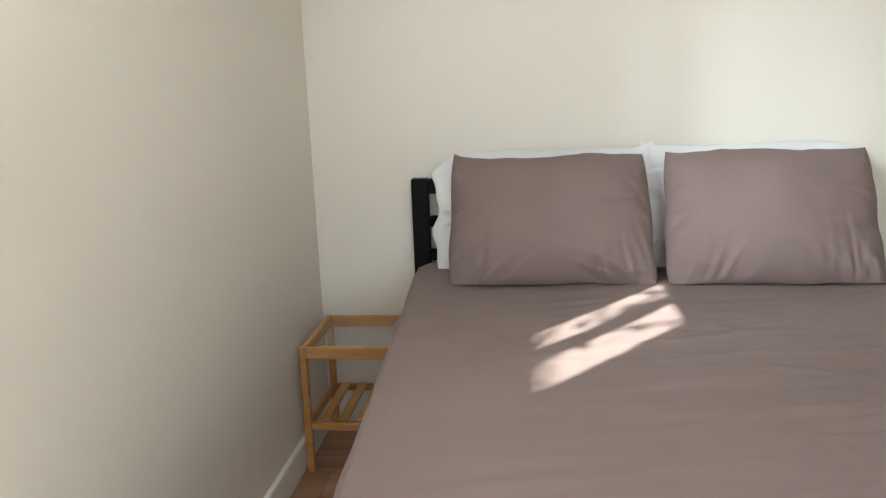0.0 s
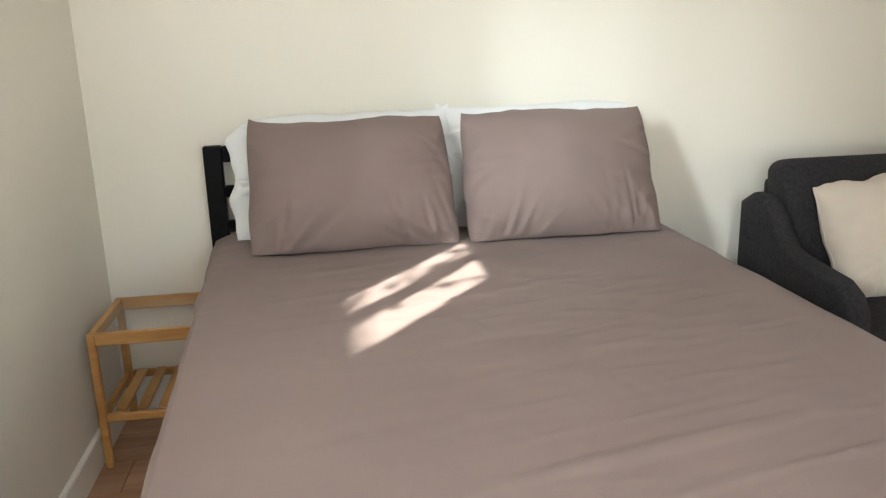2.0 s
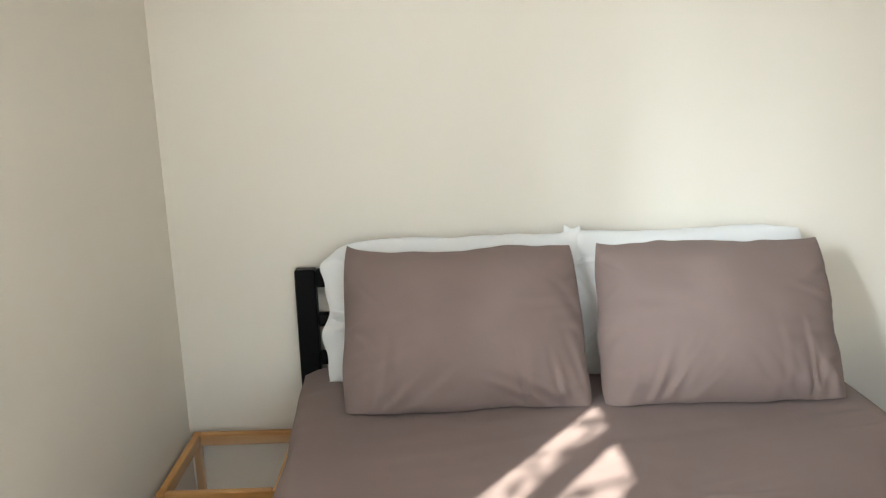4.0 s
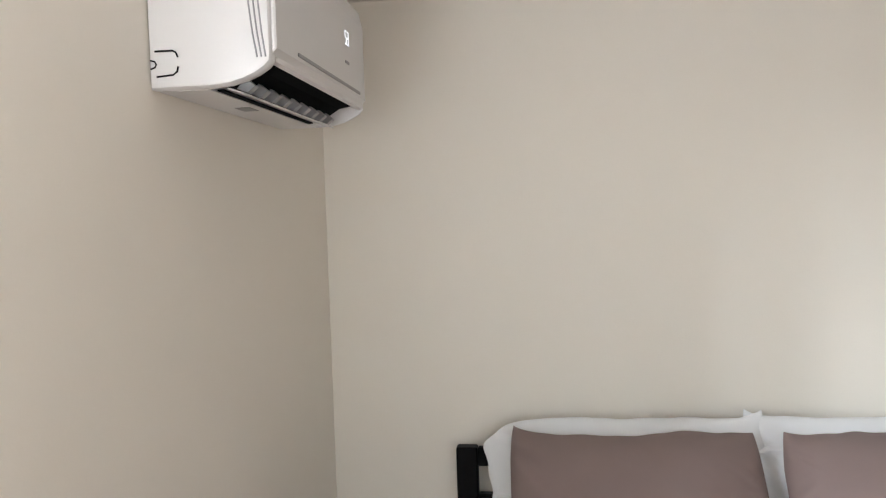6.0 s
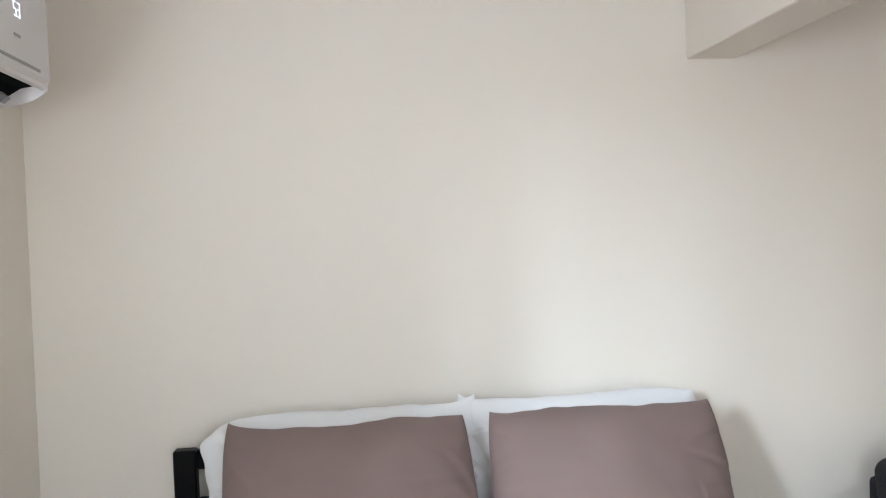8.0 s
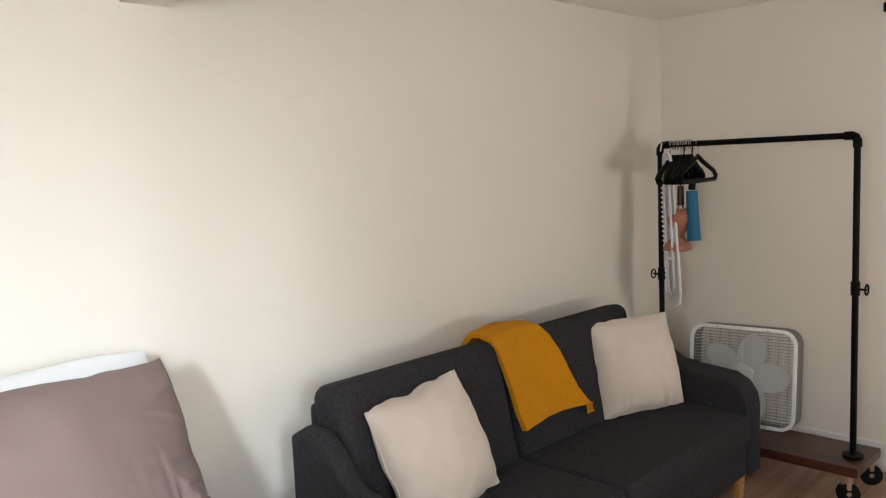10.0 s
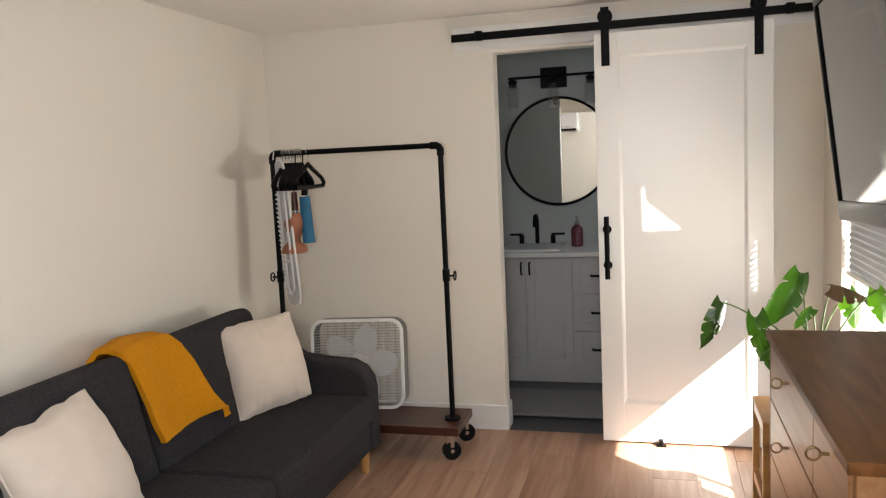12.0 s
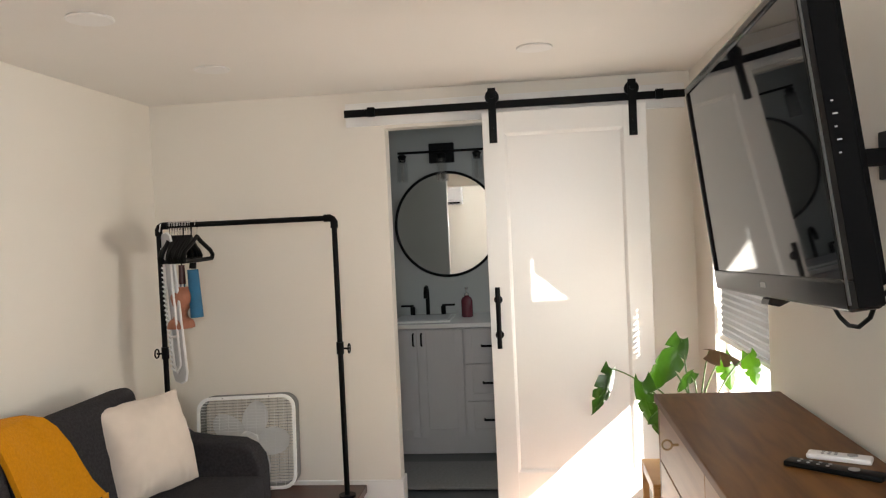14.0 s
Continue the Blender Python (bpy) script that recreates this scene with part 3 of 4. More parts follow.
gl.visible_shadow = False

# ---- air conditioner ----
A0, A1 = -1.03, -0.375
ac = thing("air_conditioner", (0.0, (A0 + A1) / 2, 1.83), "white wall-mounted split air conditioner, louvre open", "air conditioner")
side = [(0.002, 1.832), (0.105, 1.832), (0.135, 1.835), (0.160, 1.841), (0.180, 1.849), (0.197, 1.859), (0.206, 1.868), (0.207, 1.880), (0.206, 2.06), (0.196, 2.095), (0.16, 2.115), (0.002, 2.115)]
body = [(0.002, 1.832), (0.090, 1.832), (0.090, 1.85), (0.140, 1.896), (0.192, 1.892), (0.198, 1.868), (0.205, 1.872), (0.206, 1.90), (0.206, 2.06), (0.196, 2.095), (0.16, 2.115), (0.002, 2.115)]
part("end_cap", prism(side, "y", A0, A0 + 0.035, 0.008, 2), PLASTIC, ac, smooth=True)
part("end_cap", prism(side, "y", A1 - 0.006, A1, 0.002, 2), PLASTIC, ac, smooth=True)
part("casing", prism(body, "y", A0 + 0.035, A1 - 0.006), PLASTIC, ac, smooth=True)
for k in range(3):
    rib = [(0.186 + 0.007 * k - (0.022 - 0.002 * k) * (f / 6) ** 0.7, A0 - 0.0006, 1.874 + 0.226 * f / 6) for f in range(7)]
    part("side_rib", tube(rib, 0.0016, 6), GREYPLAST, ac)
part("front_panel", prism([(0.205, 1.880), (0.214, 1.890), (0.214, 2.06), (0.205, 2.10)], "y", A0 + 0.012, A1 - 0.005, 0.003, 1), PLASTIC, ac)
part("trim_strip", box((0.213, A0 + 0.125, 1.897), (0.2165, A1 - 0.065, 1.903)), GREYPLAST, ac, "thin grey strip")
# filling of the outlet recess, its inner darkness given by colour
part("outlet", prism([(0.091, 1.847), (0.140, 1.894), (0.191, 1.891), (0.1915, 1.882), (0.150, 1.874), (0.106, 1.847)], "y", A0 + 0.04, A1 - 0.0065), RECESS_SHADE, ac, "air outlet with its inner shade coloured near black")
part("louvre", prism([(0.112, 1.835), (0.138, 1.8265), (0.139, 1.829), (0.113, 1.838)], "y", A0 + 0.055, A1 - 0.025), PLASTIC, ac)
for k in range(9):
    y = A0 + 0.075 + 0.062 * k
    part("vane", prism([(0.120, 1.838), (0.138, 1.831), (0.152, 1.842), (0.136, 1.856)], "y", y, y + 0.020), GREYPLAST, ac)
loop = [(0.014, 1.892), (0.044, 1.892), (0.050, 1.889), (0.053, 1.881)]
part("knockout", tube([(x, A0 - 0.001, z) for x, z in loop], 0.0016, 6), DARKPLAST, ac)
part("knockout", tube([(x, A0 - 0.001, z) for x, z in ((0.053, 1.866), (0.051, 1.858), (0.044, 1.853), (0.016, 1.851))], 0.0016, 6), DARKPLAST, ac)
part("knockout", tube([(0.006 + 0.010 * math.sin(a), A0 - 0.001, 1.871 + 0.007 * math.cos(a)) for a in (0.0, 0.8, 1.57, 2.3, 3.14)], 0.0014, 6), DARKPLAST, ac)
for n, (dy, dz) in enumerate(((0, 0), (0.022, 0))):
    y, z = A1 - 0.185 + dy * 0.8, 1.990
    bm = bmesh.new()
    for lo, hi in (((0, 0.014), (0.012, 0.016)), ((0, 0.0), (0.012, 0.002)), ((0, 0.028), (0.012, 0.030)), ((0.011, 0.0), (0.013, 0.014)), ((0.011 if n else -0.001, 0.016), (0.013 if n else 0.001, 0.030))):
        box((0.2142, y + lo[0], z + lo[1]), (0.2150, y + hi[0], z + hi[1]), bm=bm)
    part("display_digit", bm, DIGIT, ac, "lit white display digit")
part("logo_mark", box((0.2142, A1 - 0.190, 1.948), (0.216, A1 - 0.160, 1.954)), GREYPLAST, ac)
# flush black strip drawn as the shade of a slot below the louvre
part("slot_shade_strip", box((0.098, A0 + 0.045, 1.8305), (0.110, A1 - 0.10, 1.8335)), RECESS_SHADE, ac)
part("rating_label", box((0.045, A0 + 0.25, 1.8305), (0.075, A0 + 0.30, 1.8315)), GREYPLAST, ac)

# ---- sofa ----
SX0, SX1, SMID = 2.22, 4.29, 3.165
sofa = thing("sofa", (SMID, -0.42, 0), "charcoal woven two-seat sofa with sloping arms and beech legs", "sofa")
arm = [(-0.10, 0.105), (-0.10, 0.67), (-0.17, 0.71), (-0.25, 0.708), (-0.31, 0.665), (-0.36, 0.605), (-0.42, 0.562), (-0.52, 0.547), (-0.68, 0.535), (-0.74, 0.505), (-0.775, 0.455), (-0.785, 0.40), (-0.785, 0.105)]
for x0, x1 in ((SX0 + 0.052, SX0 + 0.13), (SX1 - 0.13, SX1)):
    part("arm", prism(arm, "x", x0, x1, 0.028, 4), SOFA, sofa, smooth=True)
part("base", box((SX0 + 0.13, -0.775, 0.105), (SX1 - 0.13, -0.08, 0.27), 0.012, 2), SOFA, sofa, smooth=True)
for x0, x1 in ((SX0 + 0.132, SMID - 0.002), (SMID + 0.002, SX1 - 0.132)):
    part("seat_cushion", box((x0, -0.80, 0.255), (x1, -0.20, 0.385), 0.028, 4), SOFA, sofa, smooth=True)
    b1 = x1 if x1 < SMID else x1 - 0.085
    m = Matrix.Translation(((x0 + b1) / 2, -0.225, 0.575)) @ Matrix.Rotation(radians(-12), 4, "X")
    w = (b1 - x0) / 2
    part("back_cushion", moved(box((-w, -0.075, -0.245), (w, 0.075, 0.255), 0.05, 5), m), SOFA, sofa, smooth=True)
part("back_panel", box((SX0 + 0.17, -0.09, 0.16), (SX1 - 0.24, -0.05, 0.74), 0.02, 2), SOFA, sofa, smooth=True)
for x in (SX0 + 0.10, SX1 - 0.14):
    for y in (-0.74, -0.14):
        part("leg", rod((x, y, 0), (x, y, 0.115), 0.019, 0.027, 20), LEGWOOD, sofa, "tapered beech leg")

def cushion(centre, size, thick, rot, seed, label):
    m = Matrix.Translation(centre) @ rot
    n = 64
    bm = pillow(size, size, thick, m, seed, n, n, -0.02, 10, 0.005, knobby=0.03, soft=0.55, big=0.4, rounding=-0.02)
    bm.verts.ensure_lookup_table()
    seam = [i for i in range(n)] + [n + j * (n + 1) for j in range(n)] + [n * (n + 1) + i for i in range(n, 0, -1)] + [j * (n + 1) for j in range(n, 0, -1)]
    rim = [bm.verts[k].co.copy() for k in seam[::2]]
    ob = part("cushion", bm, CREAM, smooth=True)
    tagged(ob, label, "cushion", "cushions on the sofa")
    part("piping", tube(rim, 0.0042, 6, closed=True), CREAM, ob, smooth=True)
    return ob


def facing(way, lean, twist):
    """A turn that lays a cushion's front towards the compass way (degrees from -y towards -x), leaning back."""
    return Matrix.Rotation(radians(-way), 4, "Z") @ Matrix.Rotation(radians(90 - lean), 4, "X") @ Matrix.Rotation(radians(twist), 4, "Z")


cushion((2.670, -0.365, 0.568), 0.410, 0.22, facing(2, 22, 7), 11, "cream woven cushion with piped edge leaning on the sofa back")
cushion((3.915, -0.375, 0.592), 0.400, 0.22, facing(25, 15, 2), 12, "cream woven cushion tucked in the sofa corner")

# throw over the sofa back
bm = bmesh.new()
TX0, TX1 = 3.10, 3.60
prof = [(-0.035, 0.62), (-0.05, 0.72), (-0.075, 0.80), (-0.115, 0.845), (-0.165, 0.852), (-0.215, 0.835), (-0.250, 0.790), (-0.275, 0.72), (-0.298, 0.64), (-0.318, 0.56), (-0.335, 0.51), (-0.340, 0.48)]
fine = []
for (a, b), (c, d) in zip(prof, prof[1:]):
    fine += [(a + (c - a) * k / 5, b + (d - b) * k / 5) for k in range(5)]
fine.append(prof[-1])
rows = []
NT = 30
for j, (y, z) in enumerate(fine):
    f = j / len(fine)
    shift = 0.10 * max(0, f - 0.35)
    row = []
    for i in range(NT + 1):
        u = i / NT
        x = TX0 + (TX1 - TX0 - 0.06 - 0.25 * (1 - f)) * u + shift
        fold = 0.014 * math.sin(u * 5.5 + 0.6 + f * 1.5) + 0.006 * noise.noise(Vector((u * 6, f * 8, 2)))
        row.append(bm.verts.new((x + 0.006 * noise.noise(Vector((f * 9, u, 7))), y - 0.010 - fold * 0.7, z + 0.012 + 0.012 * math.sin(u * 3.1))))
    rows.append(row)
for a, b in zip(rows, rows[1:]):
    for i in range(NT):
        bm.faces.new((a[i], a[i + 1], b[i + 1], b[i]))
bmesh.ops.recalc_face_normals(bm, faces=bm.faces)
bmesh.ops.solidify(bm, geom=bm.faces[:], thickness=0.022)
throw = part("throw_blanket", bm, MUSTARD, smooth=True)
tagged(throw, "mustard yellow knitted throw folded over the sofa back", "blanket")
bm = bmesh.new()
for k in range(7):
    x = TX1 - 0.045 + 0.006 * k
    tube([(x, -0.362, 0.50), (x + random.uniform(-.006, .006), -0.364, 0.478), (x + random.uniform(-.012, .012), -0.366, 0.46)], 0.004, 5, bm)
part("fringe", bm, MUSTARD, throw)

# ---- clothes rack ----
RX, RY0, RY1, RZ = 4.472, -0.195, -1.105, 1.56
rack = thing("clothes_rack", (RX, -0.66, 0), "black pipe clothes rack on a stained board with casters", "clothes rack")
part("board", box((4.335, -1.165, 0.130), (4.650, -0.13, 0.172), 0.003, 1), CHERRY, rack, "dark red-brown stained wooden board")
for y in (RY0, RY1):
    post = part("post", rod((RX, y, 0.172), (RX, y, RZ - 0.03), 0.0135), BLACK, rack, smooth=True)
    part("flange", rod((RX, y, 0.172), (RX, y, 0.184), 0.042, None, 20), BLACK, rack, smooth=True)
    part("coupling", rod((RX, y, 0.885), (RX, y, 0.945), 0.0185), BLACK, rack, smooth=True)
    s = 1 if y == RY0 else -1
    knob = part("clamp_screw", rod((RX, y, 0.912), (RX, y + s * 0.045, 0.912), 0.005), BLACK, rack)
    part("hand_wheel", tube([(RX + 0.022 * math.cos(a), y + s * 0.045, 0.912 + 0.022 * math.sin(a)) for a in (2 * math.pi * k / 20 for k in range(20))], 0.004, 6, closed=True), BLACK, knob)
    part("elbow", tube([(RX, y, RZ - 0.05), (RX, y, RZ - 0.02), (RX, y - s * 0.008, RZ - 0.006), (RX, y - s * 0.02, RZ), (RX, y - s * 0.05, RZ)], 0.0185, 14), BLACK, rack, smooth=True)
part("top_bar", rod((RX, RY0 - 0.03, RZ), (RX, RY1 + 0.03, RZ), 0.0135), BLACK, rack, smooth=True)
for x, y in ((4.372, -1.115), (4.640, -1.125), (4.372, -0.185), (4.615, -0.185)):
    cas = part("caster", box((x - 0.018, y - 0.022, 0.062), (x + 0.018, y + 0.022, 0.130), 0.006, 2), CHROME, rack, "metal caster fork")
    part("wheel", rod((x - 0.014, y - 0.012, 0.046), (x + 0.014, y + 0.004, 0.046), 0.046, None, 28), RUBBER, cas, "black rubber wheel")
    part("hub", rod((x - 0.017, y - 0.014, 0.046), (x + 0.017, y + 0.006, 0.046), 0.010, None, 16), CHROME, cas)


def hanger(y, turn, mat, label, w=0.42, tip=0.0):
    ob = thing("coat_hanger", (RX, y, RZ), label, "hanger", "hangers on the rack")
    m = Matrix.Translation((RX, y, RZ)) @ Matrix.Rotation(radians(turn), 4, "Z") @ Matrix.Rotation(radians(tip), 4, "X")
    hook = [m @ Vector((0.018 * math.sin(a), 0, 0.004 + 0.018 * math.cos(a) - 0.002)) for a in (-1.9, -1.2, -0.5, 0.2, 0.9, 1.6, 2.3)]
    hook += [m @ Vector((0.006, 0, -0.03)), m @ Vector((0, 0, -0.06))]
    part("hook", tube(hook, 0.0022, 6), CHROME, ob, "chrome hook", True)
    frame_pts = [(0, 0, -0.06), (0.05, 0, -0.085), (w / 2 - 0.03, 0, -0.135), (w / 2, 0, -0.16), (w / 2 - 0.015, 0, -0.178), (0, 0, -0.18), (-w / 2 + 0.015, 0, -0.178), (-w / 2, 0, -0.16), (-w / 2 + 0.03, 0, -0.135), (-0.05, 0, -0.085)]
    part("frame", tube([m @ Vector(p) for p in frame_pts], 0.011, 8, closed=True), mat, ob, smooth=True)
    return ob


for k in range(14):
    hanger(-0.252 - 0.0085 * k, random.uniform(6, 19), BLACK, "black velvet clothes hanger on a chrome hook")
hanger(-0.395, 3, BLACK, "black velvet clothes hanger turned aside")

umb = thing("folded_umbrella", (RX - 0.03, -0.388, 1.10), "blue folded umbrella in a sleeve hanging from a hanger", "umbrella")
part("handle", rod((RX - 0.03, -0.378, 1.34), (RX - 0.03, -0.384, 1.395), 0.017), BLACK, umb)
part("sleeve", rod((RX - 0.03, -0.388, 1.095), (RX - 0.03, -0.378, 1.335), 0.032, 0.027, 18), BLUE, umb, "blue nylon sleeve", True)
part("strap", tube([(RX, -0.37, 1.55), (RX - 0.02, -0.372, 1.47), (RX - 0.03, -0.384, 1.39)], 0.003, 6), BLACK, umb)
um2 = thing("compact_umbrella", (RX - 0.04, -0.31, 1.06), "peach loosely folded compact umbrella hanging by its dark red handle", "umbrella")
part("handle", rod((RX - 0.04, -0.325, 1.265), (RX - 0.04, -0.325, 1.36), 0.017, 0.015), MAROON, um2, "dark red handle", True)
part("ferrule", rod((RX - 0.04, -0.325, 1.245), (RX - 0.04, -0.325, 1.265), 0.014), CHROME, um2)
bm = bmesh.new()
rings = []
for k in range(22):
    f = k / 21
    z = 1.25 - 0.205 * f
    r = 0.026 + 0.030 * abs(math.sin(f * 4.6 + 0.3)) ** 1.5 + (0.010 if f > 0.8 else 0)
    rings.append([bm.verts.new((RX - 0.04 + (r + 0.010 * noise.noise(Vector((a * 1.6, f * 4, 0)))) * math.cos(a), -0.315 - 0.02 * (0.5 - f) + (r + 0.012 * noise.noise(Vector((a * 2, f * 5, 3)))) * math.sin(a), z)) for a in (2 * math.pi * i / 18 for i in range(18))])
for p, q in zip(rings, rings[1:]):
    for i in range(18):
        bm.faces.new((p[i], p[(i + 1) % 18], q[(i + 1) % 18], q[i]))
bm.faces.new(rings[0]), bm.faces.new(rings[-1][::-1])
part("canopy", bm, PEACH, um2, "crumpled peach nylon canopy", True)
part("cord", tube([(RX, -0.33, 1.55), (RX - 0.03, -0.328, 1.45), (RX - 0.04, -0.325, 1.36)], 0.003, 6), BLACK, um2)
board = thing("ironing_board", (RX - 0.02, -0.25, 0.78), "small white ironing board with laced cover hanging from the rack", "ironing board")
OUT = [(0.02, 0.0), (0.05, -0.02), (0.065, -0.08), (0.07, -0.70), (0.05, -0.74), (0.0, -0.75), (-0.05, -0.74), (-0.07, -0.70), (-0.065, -0.08), (-0.05, -0.02), (-0.02, 0.0)]
BM = Matrix.Translation((RX - 0.02, -0.238, 1.52)) @ Matrix.Rotation(radians(52), 4, "Z") @ Matrix.Rotation(radians(7), 4, "Y")
part("panel", moved(prism([(u, v) for u, v in OUT], "y", -0.006, 0.006), BM), CABINET, board, "pale grey underside")
rim = [BM @ Vector((u, 0, v)) for u, v in OUT]
part("cover_edge", tube(rim, 0.006, 8, closed=True), LINEN, board, "white gathered cover edge", True)
for k in range(26):
    z = -0.06 - 0.0245 * k
    part("lace", tube([BM @ Vector((0.074, 0.008, z)), BM @ Vector((0.066, 0.011, z - 0.004)), BM @ Vector((0.030, 0.010, z - 0.016))], 0.0048, 5), LINEN, board)
part("folded_leg", tube([BM @ Vector(p) for p in ((-0.055, 0.016, -0.15), (-0.050, 0.020, -0.66), (-0.015, 0.020, -0.70), (0.015, 0.020, -0.66), (0.015, 0.016, -0.15))], 0.006, 8), PLASTIC, board, smooth=True)
part("cross_bar", tube([BM @ Vector(p) for p in ((-0.052, 0.018, -0.52), (0.015, 0.018, -0.52))], 0.008, 8), PLASTIC, board)
part("hook", tube([(RX, -0.215, RZ + 0.016), (RX - 0.02, -0.215, RZ + 0.006), (RX - 0.03, -0.214, 1.53)], 0.003, 6), LINEN, board)

# ---- box fan ----
fan = thing("box_fan", (4.62, -0.57, 0.172), "white box fan standing on the rack board, leaning on the wall", "fan")
FM = Matrix.Translation((4.560, -0.560, 0.176)) @ Matrix.Rotation(radians(98), 4, "Z") @ Matrix.Rotation(radians(7), 4, "X")
# local: x across, y depth away from the viewer is negative, z up


def fan_part(name, bm, mat, parent=None, label="", smooth=False):
    return part(name, moved(bm, FM), mat, parent or fan, label, smooth)


FW, FH, FD = 0.255, 0.485, 0.11


def rounded(w, h0, h1, r, n=6):
    pts = []
    for cx, cz, a0 in ((w - r, h1 - r, 0), (-w + r, h1 - r, 90), (-w + r, h0 + r, 180), (w - r, h0 + r, 270)):
        pts += [(cx + r * math.cos(radians(a0 + 90 * k / n)), cz + r * math.sin(radians(a0 + 90 * k / n))) for k in range(n + 1)]
    return pts


outer, inner = rounded(FW, 0, FH, 0.07), rounded(FW - 0.016, 0.016, FH - 0.016, 0.058)
bm = bmesh.new()
rings = [[bm.verts.new((x, y, z)) for x, z in ring] for ring, y in ((inner, 0.0), (outer, 0.0), (outer, -FD), (inner, -FD))]
for p, q in zip(rings, rings[1:] + rings[:1]):
    for k in range(len(p)):
        bm.faces.new((p[k], p[(k + 1) % len(p)], q[(k + 1) % len(p)], q[k]))
bmesh.ops.recalc_face_normals(bm, faces=bm.faces)
fan_part("housing", bm, FANGREY, label="grey steel housing", smooth=True)
bm = bmesh.new()
rings = [[bm.verts.new((x, y, z)) for x, z in ring] for ring, y in ((inner, 0.012), (outer, 0.012), (outer, 0.0005), (inner, 0.0005))]
for p, q in zip(rings, rings[1:] + rings[:1]):
    for k in range(len(p)):
        bm.faces.new((p[k], p[(k + 1) % len(p)], q[(k + 1) % len(p)], q[k]))
bmesh.ops.recalc_face_normals(bm, faces=bm.faces)
fan_part("front_frame", bm, FANWHITE, smooth=True)


def span_x(z):
    r, w = 0.058, FW - 0.016
    dz = max(0, 0.016 + r - z, z - (FH - 0.016 - r))
    return w - r + math.sqrt(max(0, r * r - dz * dz))


for y, nm in ((-0.004, "front_grille"), (-FD + 0.004, "rear_grille")):
    bm = bmesh.new()
    for k in range(1, 10):
        x = -FW + 0.016 + (2 * FW - 0.032) * k / 10
        dx = max(0, abs(x) - (FW - 0.016 - 0.058))
        cut = 0.058 - math.sqrt(max(0, 0.058 ** 2 - dx * dx))
        rod((x, y, 0.016 + cut), (x, y, FH - 0.016 - cut), 0.0009, None, 5, bm)
    for k in range(1, 30):
        z = 0.016 + (FH - 0.032) * k / 30
        w = span_x(z)
        rod((-w, y - 0.002, z), (w, y - 0.002, z), 0.0010, None, 5, bm)
    fan_part(nm, bm, FANWHITE if nm == "front_grille" else FANGREY)
hub = fan_part("hub", rod((0, -0.018, FH / 2), (0, -0.08, FH / 2), 0.052, 0.06, 28), FANWHITE, smooth=True)
for k in range(5):
    bm = bmesh.new()
    rows = []
    for i in range(9):
        r = 0.05 + 0.165 * i / 8
        half = 0.030 + 0.040 * math.sin(math.pi * min(1, 0.15 + 0.8 * i / 8))
        if i == 8:
            half *= 0.55
        rows.append([bm.verts.new((u * half, -0.026 - 0.016 * u, r)) for u in (-1, -.5, 0, .5, 1)])
    for a, b in zip(rows, rows[1:]):
        for i in range(4):
            bm.faces.new((a[i], a[i + 1], b[i + 1], b[i]))
    bmesh.ops.solidify(bm, geom=bm.faces[:], thickness=0.003)
    moved(bm, Matrix.Translation((0, 0, FH / 2)) @ Matrix.Rotation(radians(72 * k - 18), 4, "Y"))
    fan_part("blade", bm, FANWHITE, smooth=True)
for z in (0.0, FH):
    for x in (-0.12, 0.12):
        fan_part("screw", rod((x, 0.012, z + (0.008 if z == 0 else -0.008)), (x, 0.0145, z + (0.008 if z == 0 else -0.008)), 0.003, None, 10), GREYPLAST)

# ---- barn door ----
DX = 4.705
door = thing("barn_door", (DX, -2.25, 0.012), "white sliding barn door with one recessed panel, half open", "door")
DY0, DY1, DZ0, DZ1 = -1.842, -2.660, 0.012, 2.062
PY0, PY1, PZ0, PZ1 = -1.952, -2.545, 0.212, 1.952
for nm, lo, hi in (("stile", (DY1, DZ0), (PY1, DZ1)), ("stile", (PY0, DZ0), (DY0, DZ1)), ("rail", (PY1, PZ1), (PY0, DZ1)), ("rail", (PY1, DZ0), (PY0, PZ0))):
    part(nm, box((DX, lo[0], lo[1]), (DX + 0.036, hi[0], hi[1]), 0.0015, 1), DOOR, door)
part("panel", box((DX + 0.013, PY1 - 0.002, PZ0 - 0.002), (DX + 0.028, PY0 + 0.002, PZ1 + 0.002)), DOOR, door)
for lo, hi, way in (((PY1, PZ0), (PY1, PZ1), (1, 0)), ((PY0, PZ0), (PY0, PZ1), (-1, 0)), ((PY1, PZ0), (PY0, PZ0), (0, 1)), ((PY1, PZ1), (PY0, PZ1), (0, -1))):
    bm = bmesh.new()
    ends = []
    for (y, z), s in ((lo, 1), (hi, -1)):
        iy, iz = y + way[0] * 0.014 + abs(way[1]) * s * 0.014, z + way[1] * 0.014 + abs(way[0]) * s * 0.014
        ends.append([bm.verts.new(c) for c in ((DX + 0.002, y, z), (DX + 0.005, y * 0.6 + iy * 0.4, z * 0.6 + iz * 0.4), (DX + 0.0128, iy, iz), (DX + 0.0128, y, z))])
    for k in range(4):
        bm.faces.new((ends[0][k], ends[0][(k + 1) % 4], ends[1][(k + 1) % 4], ends[1][k]))
    bm.faces.new(ends[0]), bm.faces.new(ends[1][::-1])
    bmesh.ops.recalc_face_normals(bm, faces=bm.faces)
    part("panel_moulding", bm, DOOR, door)
pull = part("pull_handle", rod((DX - 0.045, -1.886, 0.860), (DX - 0.045, -1.886, 1.172), 0.0125), BLACK, door, "black bar pull", True)
